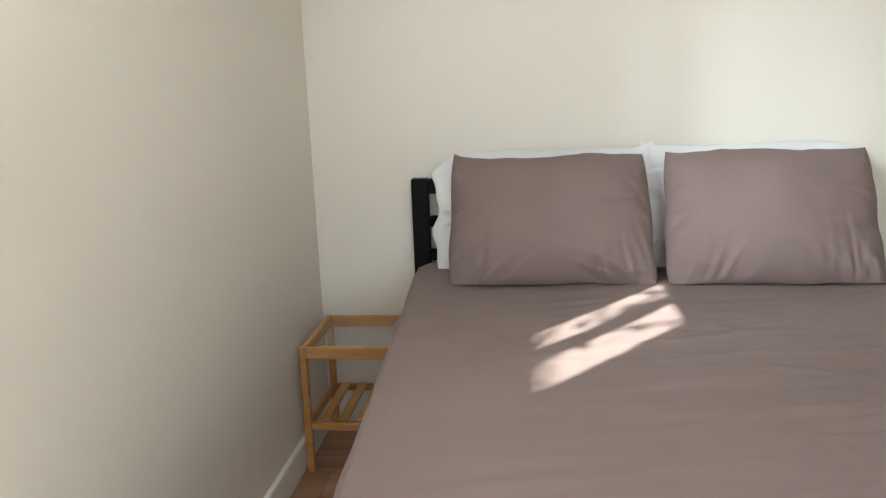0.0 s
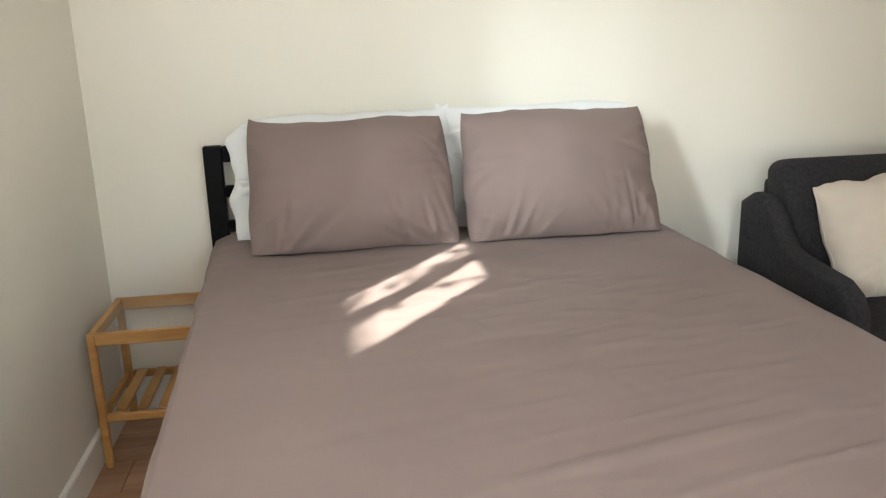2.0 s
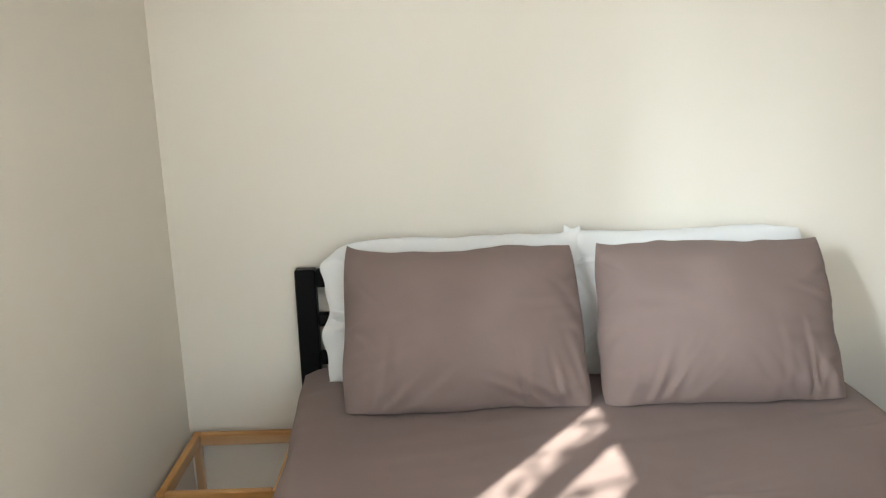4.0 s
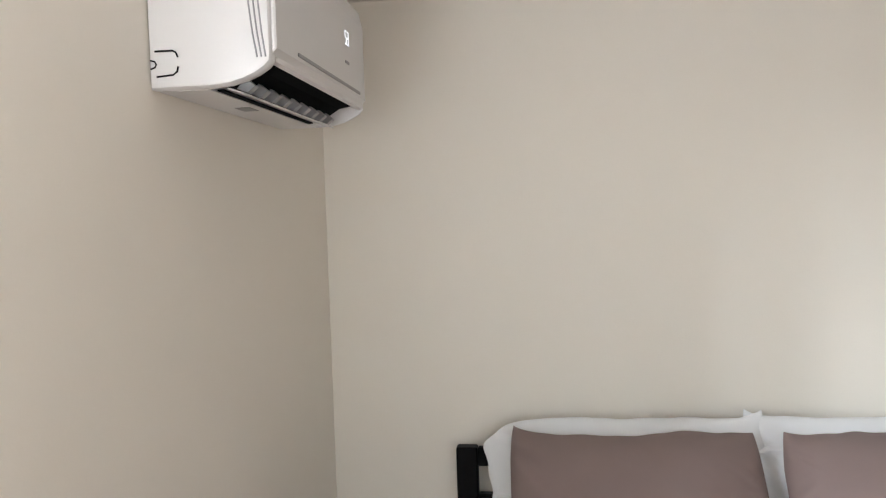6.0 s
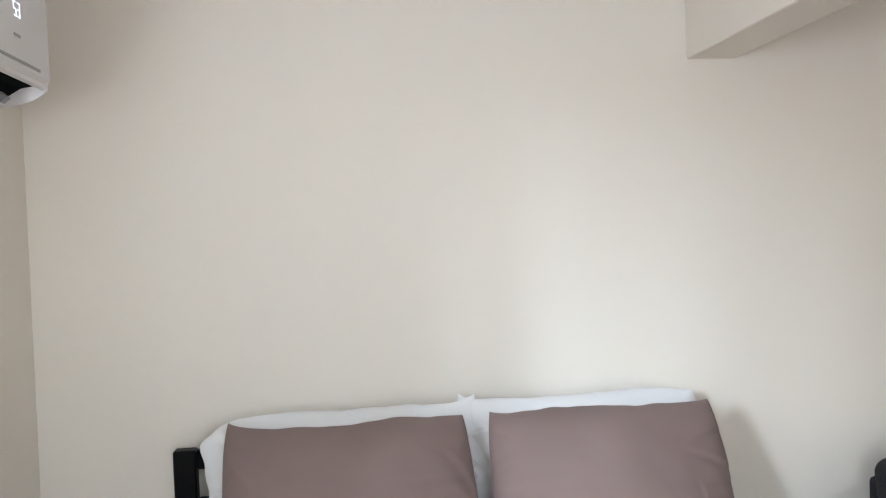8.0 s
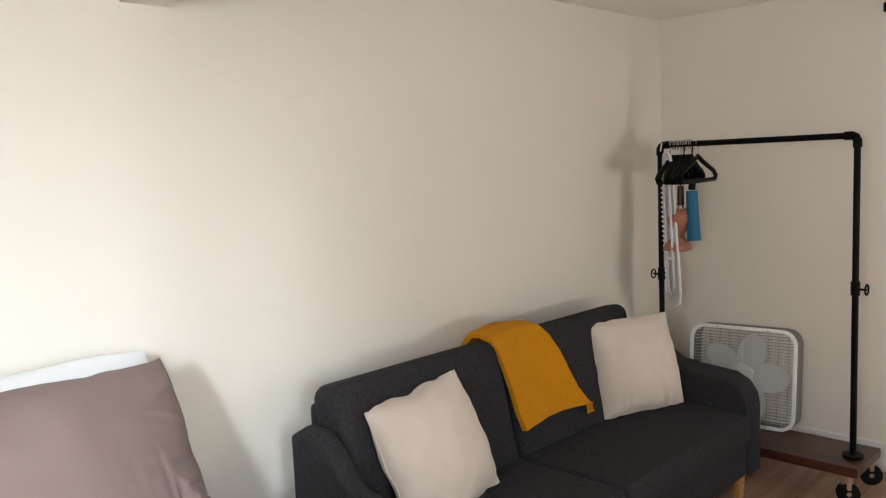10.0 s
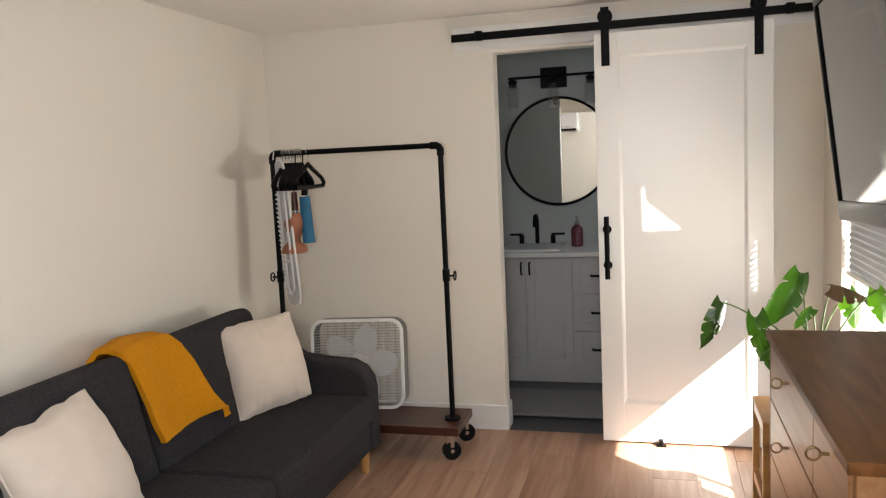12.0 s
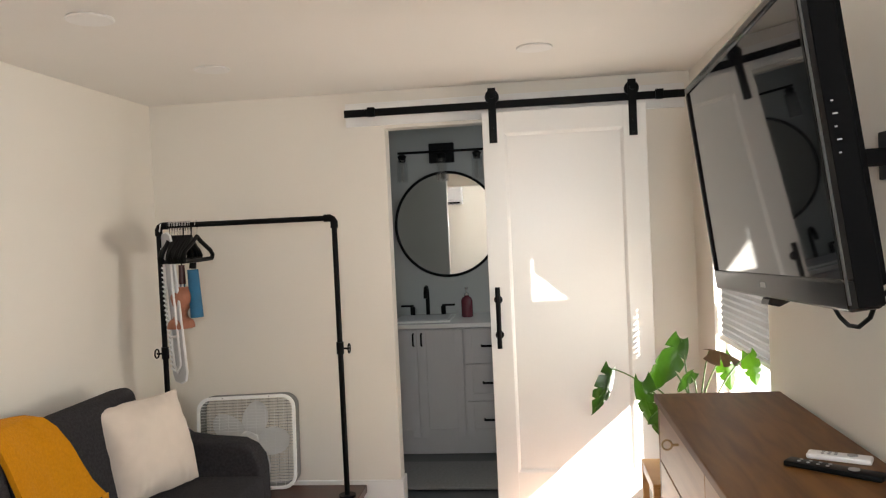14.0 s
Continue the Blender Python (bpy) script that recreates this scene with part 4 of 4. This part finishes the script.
for z in (0.925, 1.105):
    part("standoff", rod((DX - 0.045, -1.886, z), (DX, -1.886, z), 0.010), BLACK, pull, smooth=True)
    part("rosette", rod((DX - 0.008, -1.886, z), (DX, -1.886, z), 0.022, None, 20), BLACK, pull, smooth=True)
for y in (-1.897, -2.596):
    h = part("hanger_strap", box((DX - 0.006, y - 0.020, 1.905), (DX, y + 0.020, 2.185), 0.001, 1), BLACK, door, "black steel hanger strap")
    part("roller", rod((DX + 0.006, y, 2.142), (DX + 0.030, y, 2.142), 0.036, None, 28), BLACK, h, smooth=True)
    part("axle_bolt", rod((DX - 0.014, y, 2.142), (DX + 0.006, y, 2.142), 0.013, None, 6), BLACK, h)
    for z in (1.925, 1.985):
        part("bolt", rod((DX - 0.010, y, z), (DX - 0.006, y, z), 0.007, None, 6), BLACK, h)
rail = thing("barn_door_rail", (4.76, -2.0, 2.085), "black steel sliding rail above the doorway", "door rail")
part("track", box((4.738, -2.86, 2.085), (4.746, -1.118, 2.124), 0.001, 1), BLACK, rail)
for y in (-1.26, -1.78, -2.30, -2.78):
    part("spacer", rod((4.746, y, 2.105), (4.812, y, 2.105), 0.011), BLACK, rail)
for y in (-1.262, -2.735):
    part("end_stop", box((4.728, y - 0.020, 2.083), (4.756, y + 0.020, 2.132), 0.003, 1), BLACK, rail)
structure("header_board", box((EAST - 0.018, -2.87, 2.046), (EAST, -1.108, 2.168), 0.002, 1), TRIM, "white painted board behind the sliding rail", "trim")
guide = thing("floor_guide", (4.70, -2.13, 0), "small black floor guide under the sliding door", "door guide")
part("plate", box((4.672, -2.155, 0), (4.702, -2.105, 0.006), 0.001, 1), BLACK, guide)
part("roller", rod((4.687, -2.13, 0.006), (4.687, -2.13, 0.036), 0.012), BLACK, guide)

# ---- bathroom ----
VX = 5.75
van = thing("vanity_cabinet", (6.05, -1.6, 0), "pale grey shaker vanity cabinet with two doors and drawers", "vanity")
part("body", box((VX + 0.02, -2.10, 0.10), (BATH_X, -1.05, 0.835)), CABINET, van)
part("plinth", box((VX + 0.025, -2.10, 0.0), (BATH_X, -1.05, 0.10)), CABINET, van)


def shaker(name, y0, y1, z0, z1, b=0.05):
    bm = box((VX, y0, z0), (VX + 0.018, y0 + b, z1), 0.001, 1)
    box((VX, y1 - b, z0), (VX + 0.018, y1, z1), 0.001, 1, bm)
    box((VX, y0 + b, z0), (VX + 0.018, y1 - b, z0 + b), bm=bm)
    box((VX, y0 + b, z1 - b), (VX + 0.018, y1 - b, z1), bm=bm)
    box((VX + 0.012, y0 + b, z0 + b), (VX + 0.017, y1 - b, z1 - b), bm=bm)
    return part(name, bm, CABINET, van)


for y0, y1, hy in ((-1.288, -1.06, -1.268), (-1.590, -1.300, -1.322)):
    d = shaker("door", y0, y1, 0.115, 0.825)
    part("handle", tube([(VX, hy, 0.72), (VX - 0.025, hy, 0.725), (VX - 0.025, hy, 0.795), (VX, hy, 0.80)], 0.006, 8), BLACK, d, "black bar handle", True)
for z0, z1 in ((0.115, 0.345), (0.353, 0.590), (0.598, 0.825)):
    d = shaker("drawer", -2.09, -1.604, z0, z1, 0.045)
    part("handle", tube([(VX, -1.715, (z0 + z1) / 2), (VX - 0.025, -1.715, (z0 + z1) / 2), (VX - 0.025, -1.90, (z0 + z1) / 2), (VX, -1.90, (z0 + z1) / 2)], 0.008, 8), BLACK, d, "black bar handle", True)
top = thing("stone_worktop", (6.05, -1.6, 0.835), "white stone vanity top with a rectangular basin", "countertop")
part("slab", box((VX - 0.02, -2.12, 0.835), (BATH_X, -1.04, 0.862), 0.003, 1), COUNTER, top)
bm = box((VX + 0.06, -1.51, 0.862), (VX + 0.42, -1.11, 0.876), 0.004, 1)
part("basin_rim", bm, COUNTER, top)
part("basin", box((VX + 0.08, -1.49, 0.8765), (VX + 0.40, -1.13, 0.8785)), CABINET, top)
fau = thing("faucet", (6.16, -1.31, 0.862), "matt black widespread faucet with two lever handles", "faucet")
part("spout", tube([(6.18, -1.315, 0.862), (6.18, -1.315, 1.02), (6.17, -1.315, 1.055), (6.14, -1.315, 1.075), (6.10, -1.315, 1.07), (6.08, -1.315, 1.04), (6.075, -1.315, 1.0)], 0.014, 12), BLACK, fau, smooth=True)
for y, s in ((-1.205, 1), (-1.425, -1)):
    part("valve", rod((6.18, y, 0.862), (6.18, y, 0.935), 0.017), BLACK, fau, smooth=True)
    part("lever", box((6.165, min(y, y + s * 0.075) - 0.008, 0.935), (6.195, max(y, y + s * 0.075) + 0.008, 0.948), 0.003, 1), BLACK, fau)
soap = thing("soap_dispenser", (6.10, -1.60, 0.862), "pink glass soap dispenser with a chrome pump", "soap dispenser")
part("bottle", lathe([(0.036, 0), (0.040, 0.004), (0.040, 0.115), (0.030, 0.135), (0.016, 0.142), (0.016, 0.150)], (6.10, -1.60, 0.862)), SOAPGLASS, soap, smooth=True)
part("pump", lathe([(0.018, 0.150), (0.018, 0.165), (0.006, 0.168), (0.006, 0.195), (0.012, 0.196), (0.012, 0.205)], (6.10, -1.60, 0.862), 16), CHROME, soap, smooth=True)
part("spout", rod((6.10, -1.60, 1.062), (6.06, -1.60, 1.058), 0.004), CHROME, soap)
mir = thing("round_mirror", (BATH_X, -1.50, 1.50), "round wall mirror in a thin black frame", "mirror")
MR, MY, MZ = 0.375, -1.462, 1.512
part("mirror_glass", rod((BATH_X - 0.012, MY, MZ), (BATH_X - 0.002, MY, MZ), MR - 0.004, None, 72), MIRROR, mir)
part("frame", tube([(BATH_X - 0.014, MY + MR * math.cos(a), MZ + MR * math.sin(a)) for a in (2 * math.pi * k / 72 for k in range(72))], 0.010, 8, closed=True), BLACK, mir, smooth=True)
lamp = thing("vanity_light", (BATH_X, -1.49, 2.04), "black three-arm vanity light with clear glass tubes", "wall lamp")
part("back_plate", box((BATH_X - 0.05, -1.535, 1.955), (BATH_X, -1.355, 2.095), 0.003, 1), BLACK, lamp)
part("bar", rod((BATH_X - 0.06, -1.76, 2.035), (BATH_X - 0.06, -1.13, 2.035), 0.009), BLACK, lamp)
for y in (-1.16, -1.445, -1.70):
    part("socket", lathe([(0.010, 0.0), (0.034, -0.018), (0.026, -0.034), (0.024, -0.06)], (BATH_X - 0.06, y, 2.03), 18), BLACK, lamp, smooth=True)
    sh = part("glass_shade", lathe([(0.040, 0.0), (0.042, -0.16), (0.040, -0.16), (0.038, 0.0)], (BATH_X - 0.06, y, 1.985), 20), GLASS, lamp, "clear glass cylinder", True)
    part("bulb", rod((BATH_X - 0.06, y, 1.84), (BATH_X - 0.06, y, 1.97), 0.007, None, 10), GLASS, lamp)
rug = part("bath_mat", box((5.06, -1.92, 0.0), (5.56, -1.10, 0.016), 0.007, 2), MAT, smooth=True)
tagged(rug, "grey plush bath mat on the dark tiles", "bath mat")

# ---- dresser ----
CX0, CX1, CY0, CY1, CZ = 2.285, 3.385, SOUTH + 0.028, -2.468, 0.892
dr = thing("dresser", (2.84, -2.66, 0), "brown wooden dresser with ring pulls under the television", "dresser")
part("top", box((CX0 - 0.012, CY0, CZ - 0.028), (CX1 + 0.012, CY1 + 0.008, CZ), 0.004, 2), WALNUT, dr, "dark brown wooden top")
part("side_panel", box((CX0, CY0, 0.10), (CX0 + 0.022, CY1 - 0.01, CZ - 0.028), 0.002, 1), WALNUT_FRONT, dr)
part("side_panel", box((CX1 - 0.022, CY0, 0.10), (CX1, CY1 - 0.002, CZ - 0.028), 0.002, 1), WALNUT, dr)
part("back_panel", box((CX0 + 0.022, CY0, 0.10), (CX1 - 0.022, CY0 + 0.01, CZ - 0.028)), WALNUT, dr)
part("bottom", box((CX0 + 0.022, CY0 + 0.01, 0.10), (CX1 - 0.022, CY1 - 0.02, 0.12)), WALNUT, dr)
part("core", box((CX0 + 0.022, CY0 + 0.01, 0.12), (CX1 - 0.022, CY1 - 0.022, CZ - 0.028)), WALNUT, dr)
for x in (CX0 + 0.03, CX1 - 0.07):
    for y in (CY0 + 0.02, CY1 - 0.06):
        part("leg", rod((x + 0.02, y + 0.02, 0), (x + 0.02, y + 0.02, 0.10), 0.014, 0.02), WALNUT, dr)
cols = [(CX0 + 0.026, 2.655), (2.661, CX1 - 0.026)]
for c0, c1 in cols:
    zb = 0.122
    for k in range(4):
        zt = zb + 0.1855
        w = part("drawer", box((c0, CY1 - 0.022, zb), (c1, CY1 - 0.002, zt - 0.006), 0.0015, 1), WALNUT_FRONT, dr)
        kx = (c0 + c1) / 2
        z = zt - 0.038
        kn = part("ring_pull", tube([(kx, CY1 + 0.030 + 0.014 * math.cos(a), z + 0.014 * math.sin(a)) for a in (2 * math.pi * i / 22 for i in range(22))], 0.0028, 8, closed=True), BRASS, w, "aged brass ring pull", True)
        part("pull_stem", rod((kx, CY1 - 0.004, z), (kx, CY1 + 0.014, z), 0.004), BRASS, w)
        zb = zt
def remote(name, a, b, width, mat, label, keys):
    a, b = Vector(a), Vector(b)
    ob = thing(name, (a + b) / 2, label, "remote control")
    d = b - a
    m = Matrix.Translation((a + b) / 2) @ Matrix.Rotation(math.atan2(d.y, d.x), 4, "Z")
    part("case", moved(box((-d.length / 2, -width / 2, 0), (d.length / 2, width / 2, 0.014), 0.005, 2), m), mat, ob, smooth=True)
    part("keypad", moved(rod((d.length * 0.2, 0, 0.0135), (d.length * 0.2, 0, 0.0160), width * 0.28, None, 20), m), GREYPLAST, ob)
    for k in range(keys):
        part("button", moved(rod((-d.length * (0.05 + 0.10 * (k // 2)), width * (0.18 if k % 2 else -0.18), 0.0135), (-d.length * (0.05 + 0.10 * (k // 2)), width * (0.18 if k % 2 else -0.18), 0.0158), 0.004, None, 10), m), GREYPLAST, ob)


remote("tv_remote", (2.61, -2.650, CZ), (2.475, -2.815, CZ), 0.044, DARKPLAST, "black television remote lying on the dresser", 8)
remote("ac_remote", (2.665, -2.715, CZ), (2.600, -2.840, CZ), 0.042, PLASTIC, "white air conditioner remote lying on the dresser", 6)

# ---- television ----
TVX0, TVX1 = 2.057, 3.034
TM = Matrix.Translation((TVX0, -2.594, 1.3134)) @ Matrix.Rotation(radians(-6.5), 4, "X") @ Matrix.Rotation(radians(2.37), 4, "Y") @ Matrix.Translation((-TVX0, 0, 0))
tv = thing("television", (2.57, -2.75, 1.3), "black flat television tilted down on a wall arm", "television")
TH = 0.589


def tv_part(name, bm, mat, parent=None, label="", smooth=False):
    return part(name, moved(bm, TM), mat, parent or tv, label, smooth)


bm = box((TVX0, -0.055, 0), (TVX1, 0.0, 0.055), 0.006, 2)
box((TVX0, -0.055, TH - 0.022), (TVX1, 0.0, TH), 0.006, 2, bm)
box((TVX0, -0.055, 0.05), (TVX0 + 0.022, 0.0, TH - 0.018), 0.006, 2, bm)
box((TVX1 - 0.022, -0.055, 0.05), (TVX1, 0.0, TH - 0.018), 0.006, 2, bm)
tv_part("bezel", bm, TVBODY)
tv_part("screen", box((TVX0 + 0.02, -0.02, 0.05), (TVX1 - 0.02, -0.006, TH - 0.018)), SCREEN, label="glossy black screen")
tv_part("side_trim", box((TVX0 - 0.0015, -0.060, 0.004), (TVX0 + 0.010, -0.012, TH - 0.004), 0.004, 1), TVSIDE)
tv_part("bezel_seam", box((TVX0 - 0.0018, -0.0045, 0.012), (TVX0 + 0.001, 0.0004, TH - 0.012), 0.0008, 1), TVEDGE)
tv_part("back_shell", box((TVX0 + 0.03, -0.085, 0.03), (TVX1 - 0.03, -0.05, TH - 0.03), 0.015, 2), TVSIDE)
tv_part("chin", prism([(0.0, -0.004), (0.004, -0.014), (-0.02, -0.022), (-0.05, -0.012), (-0.05, -0.001), (-0.004, -0.001)], "x", (TVX0 + TVX1) / 2 - 0.03, (TVX0 + TVX1) / 2 + 0.03, 0.002, 1), TVBODY)
tv_part("logo_mark", box(((TVX0 + TVX1) / 2 - 0.02, 0.0, 0.024), ((TVX0 + TVX1) / 2 + 0.02, 0.001, 0.036)), GREYPLAST)
for k in range(5):
    tv_part("button", box((TVX0 - 0.0022, -0.029 - 0.004 * (k % 2), 0.265 + 0.022 * k), (TVX0 - 0.001, -0.025, 0.2675 + 0.022 * k)), GREYPLAST)
mount = thing("tv_wall_mount", (2.57, SOUTH, 1.6), "black folding wall bracket behind the television", "wall bracket")
part("wall_plate", box((2.52, SOUTH, 1.55), (2.62, SOUTH + 0.02, 1.66), 0.002, 1), BLACK, mount)
part("arm", box((2.555, SOUTH + 0.02, 1.58), (2.585, SOUTH + 0.225, 1.62), 0.004, 1), BLACK, mount)
part("vesa_plate", box((2.47, SOUTH + 0.205, 1.52), (2.67, SOUTH + 0.22, 1.68), 0.002, 1), BLACK, mount)
cable = thing("tv_cable", (2.2, SOUTH, 1.3), "black cable looping from the television to the wall", "cable")
part("cord", tube([(2.60, -2.72, 1.33), (2.585, -2.75, 1.28), (2.555, -2.76, 1.243), (2.505, -2.76, 1.230), (2.450, -2.76, 1.234), (2.405, -2.765, 1.259), (2.385, -2.77, 1.295), (2.36, -2.83, 1.36), (2.30, -2.885, 1.45), (2.20, -2.888, 1.58), (2.075, -2.886, 1.62)], 0.005, 8), BLACK, cable, smooth=True)
part("plug", box((2.03, SOUTH, 1.60), (2.075, SOUTH + 0.03, 1.66), 0.006, 2), PLASTIC, cable, "white plug")
part("antenna_lead", tube([(2.12, -2.70, 1.62), (2.08, -2.80, 1.615), (2.02, -2.88, 1.62)], 0.003, 6), BLACK, cable)

# ---- plant on a small stand ----
st = thing("plant_stand", (3.85, -2.66, 0), "small open bamboo stand beside the dresser", "plant stand")
S0, S1, T0, T1, SZ = 3.60, 3.92, -2.83, -2.475, 0.50
for x in (S0, S1 - 0.025):
    for y in (T0, T1 - 0.025):
        part("leg", box((x, y, 0), (x + 0.025, y + 0.025, SZ), 0.003, 1), BAMBOO, st)
for z in (0.18, SZ - 0.035):
    for y in (T0 + 0.003, T1 - 0.022):
        part("rail", box((S0 + 0.025, y, z), (S1 - 0.025, y + 0.019, z + 0.035), 0.002, 1), BAMBOO, st)
    for x in (S0 + 0.003, S1 - 0.022):
        part("rail", box((x, T0 + 0.025, z), (x + 0.019, T1 - 0.025, z + 0.035), 0.002, 1), BAMBOO, st)
part("shelf", box((S0, T0, SZ), (S1, T1, SZ + 0.012), 0.002, 1), BAMBOO, st)
part("shelf", box((S0 + 0.02, T0 + 0.02, 0.216), (S1 - 0.02, T1 - 0.02, 0.226), 0.002, 1), BAMBOO, st)
plant = thing("monstera_plant", (3.76, -2.67, SZ + 0.012), "potted monstera with split glossy leaves by the window", "plant")
PB = Vector((3.76, -2.67, SZ + 0.012))
pot = part("pot", lathe([(0.07, 0), (0.08, 0.004), (0.10, 0.16), (0.105, 0.165), (0.10, 0.17), (0.09, 0.165), (0.088, 0.14), (0.02, 0.135)], PB, 28), POT, plant, "white ceramic pot", True)
part("soil", lathe([(0.086, 0.136), (0.05, 0.142), (0.01, 0.144)], PB, 20), SOIL, pot)


def leaf(tip_at, normal, hang, size, mat, seed, droop=0.55, splits=3, slim=1.0):
    """A heart-shaped blade with deep side cuts; its stalk end is at tip_at, and hang is the way its tip points."""
    bm = bmesh.new()
    nrm, hang = Vector(normal).normalized(), Vector(hang).normalized()
    hang = (hang - nrm * hang.dot(nrm)).normalized()
    side = nrm.cross(hang)
    rnd = random.Random(seed)
    n = 40
    for s in (1, -1):
        cuts = [(0.24 + 0.62 * k / splits + rnd.uniform(-0.04, 0.04), rnd.uniform(0.4, 0.85), rnd.uniform(0.015, 0.032)) for k in range(splits) if rnd.random() < 0.75]
        rows = []
        for i in range(n + 1):
            f = i / n
            w = slim * 0.46 * math.sin(math.pi * min(1.0, 0.10 + 0.90 * f)) ** 0.75 * (1 - 0.42 * f) * (1 + 0.06 * math.sin(f * 7 + seed * s))
            back = 0.22 * max(0.0, 1 - f * 3)
            for c, deep, wide in cuts:
                w *= 1 - deep * max(0.0, 1 - abs(f - c) / wide) ** 0.6
            row = []
            for k in range(7):
                u = k / 6
                along = f * 1.05 - back * u * u + 0.16 * u * u * f
                bend = -droop * along * along * 0.7 - 0.34 * (u * w / 0.44) ** 1.4 + 0.05 * math.sin(f * 8 + seed + 2 * s) * u + 0.03 * noise.noise(Vector((f * 5, u * 3, seed)))
                row.append(bm.verts.new(Vector(tip_at) + size * (hang * along + side * s * u * w + nrm * bend)))
            rows.append(row)
        for a, b in zip(rows, rows[1:]):
            for k in range(6):
                q = (a[k], a[k + 1], b[k + 1], b[k])
                bm.faces.new(q if s > 0 else q[::-1])
    bmesh.ops.remove_doubles(bm, verts=bm.verts, dist=0.0004)
    return part("leaf", bm, mat, plant, "dried brown leaf" if mat is LEAF_OLD else "", True)


for k, (at, nrm, hang, size, mat) in enumerate((
        ((3.80, -2.36, 0.870), (-0.75, -0.45, 0.35), (-0.1, 0.40, -0.9), 0.165, LEAF),
        ((3.70, -2.46, 0.835), (-0.8, 0.45, 0.2), (0.0, -0.25, -1.0), 0.20, LEAF),
        ((3.78, -2.625, 0.985), (-0.7, -0.1, 0.5), (0.0, 0.35, -0.8), 0.16, LEAF),
        ((3.84, -2.56, 0.90), (-0.6, 0.4, 0.5), (0.1, 0.3, -0.9), 0.13, LEAF),
        ((3.74, -2.72, 0.94), (-0.4, 0.0, 0.9), (0.1, -0.9, -0.15), 0.15, LEAF_OLD),
        ((3.86, -2.80, 0.90), (-0.8, 0.0, 0.3), (0.1, -0.2, -0.9), 0.125, LEAF_SUNLIT),
        ((3.72, -2.86, 0.93), (-0.8, 0.1, 0.3), (0.0, -0.2, -0.9), 0.11, LEAF_SUNLIT),
        ((3.70, -2.65, 0.87), (-0.5, 0.2, 0.7), (-0.1, 0.6, -0.5), 0.08, LEAF),
        ((3.66, -2.53, 0.74), (-0.5, 0.2, 0.7), (-0.1, 0.7, -0.3), 0.07, LEAF))):
    at = (at[0], at[1], at[2] + 0.035)
    leaf(at, nrm, hang, size * 0.86, mat, 20 + k, 0.7, 5 if k == 1 else 3, 0.72 if k < 2 else 0.95)
    a, b = PB + Vector((random.uniform(-.03, .03), random.uniform(-.03, .03), 0.14)), Vector(at)
    mid = a.lerp(b, 0.5) + Vector((0, 0, 0.09))
    pts = [a.lerp(mid, t).lerp(mid.lerp(b, t), t) for t in (i / 12 for i in range(13))]
    part("stalk", tube(pts, 0.0042, 7, taper=0.6), STEM, plant, smooth=True)

# ---- ceiling downlights, outlets ----
for x, y in ((3.145, -0.66), (4.015, -0.71), (4.035, -2.115)):
    dl = thing("downlight", (x, y, TOP), "white round recessed ceiling light, switched off", "ceiling light", "recessed ceiling lights")
    part("trim_ring", lathe([(0.058, -0.001), (0.075, -0.001), (0.078, -0.005), (0.074, -0.009), (0.060, -0.007)], (x, y, TOP), 32), TRIM, dl, smooth=True)
    part("lens", rod((x, y, TOP - 0.004), (x, y, TOP - 0.002), 0.058, None, 32), CEIL, dl)
out = thing("bathroom_outlet", (EAST, -1.0, 1.1), "white double switch plate in the bathroom", "switch")
part("plate", box((EAST + 0.11, -1.05, 1.05), (EAST + 0.116, -0.95, 1.17), 0.002, 1), TRIM, out)

# ---- floor planks ----
floor = thing("floor", (0, 0, 0), "warm oak laminate plank floor", "floor", kind="structure")
meshes = {}
y, row = 0.0, 0
while y > ALCOVE:
    y2 = max(ALCOVE, y - 0.19)
    x = -0.15 - (row * 0.47) % 1.2
    while x < EAST:
        a, b = max(-0.15, x), min(EAST, x + 1.2)
        if b - a > 0.01:
            key = (round(b - a, 3), round(y - y2, 3))
            if key not in meshes:
                me = bpy.data.meshes.new("plank")
                bm = box((0, -key[1] + 0.0006, -0.012), (key[0] - 0.0012, -0.0006, 0.0), 0.0012, 1)
                bm.to_mesh(me)
                bm.free()
                me.materials.append(OAK)
                meshes[key] = me
            pl = new("plank", meshes[key])
            pl.location = (a, y, 0)
            pl.parent = floor
        x += 1.2
    y, row = y2, row + 1
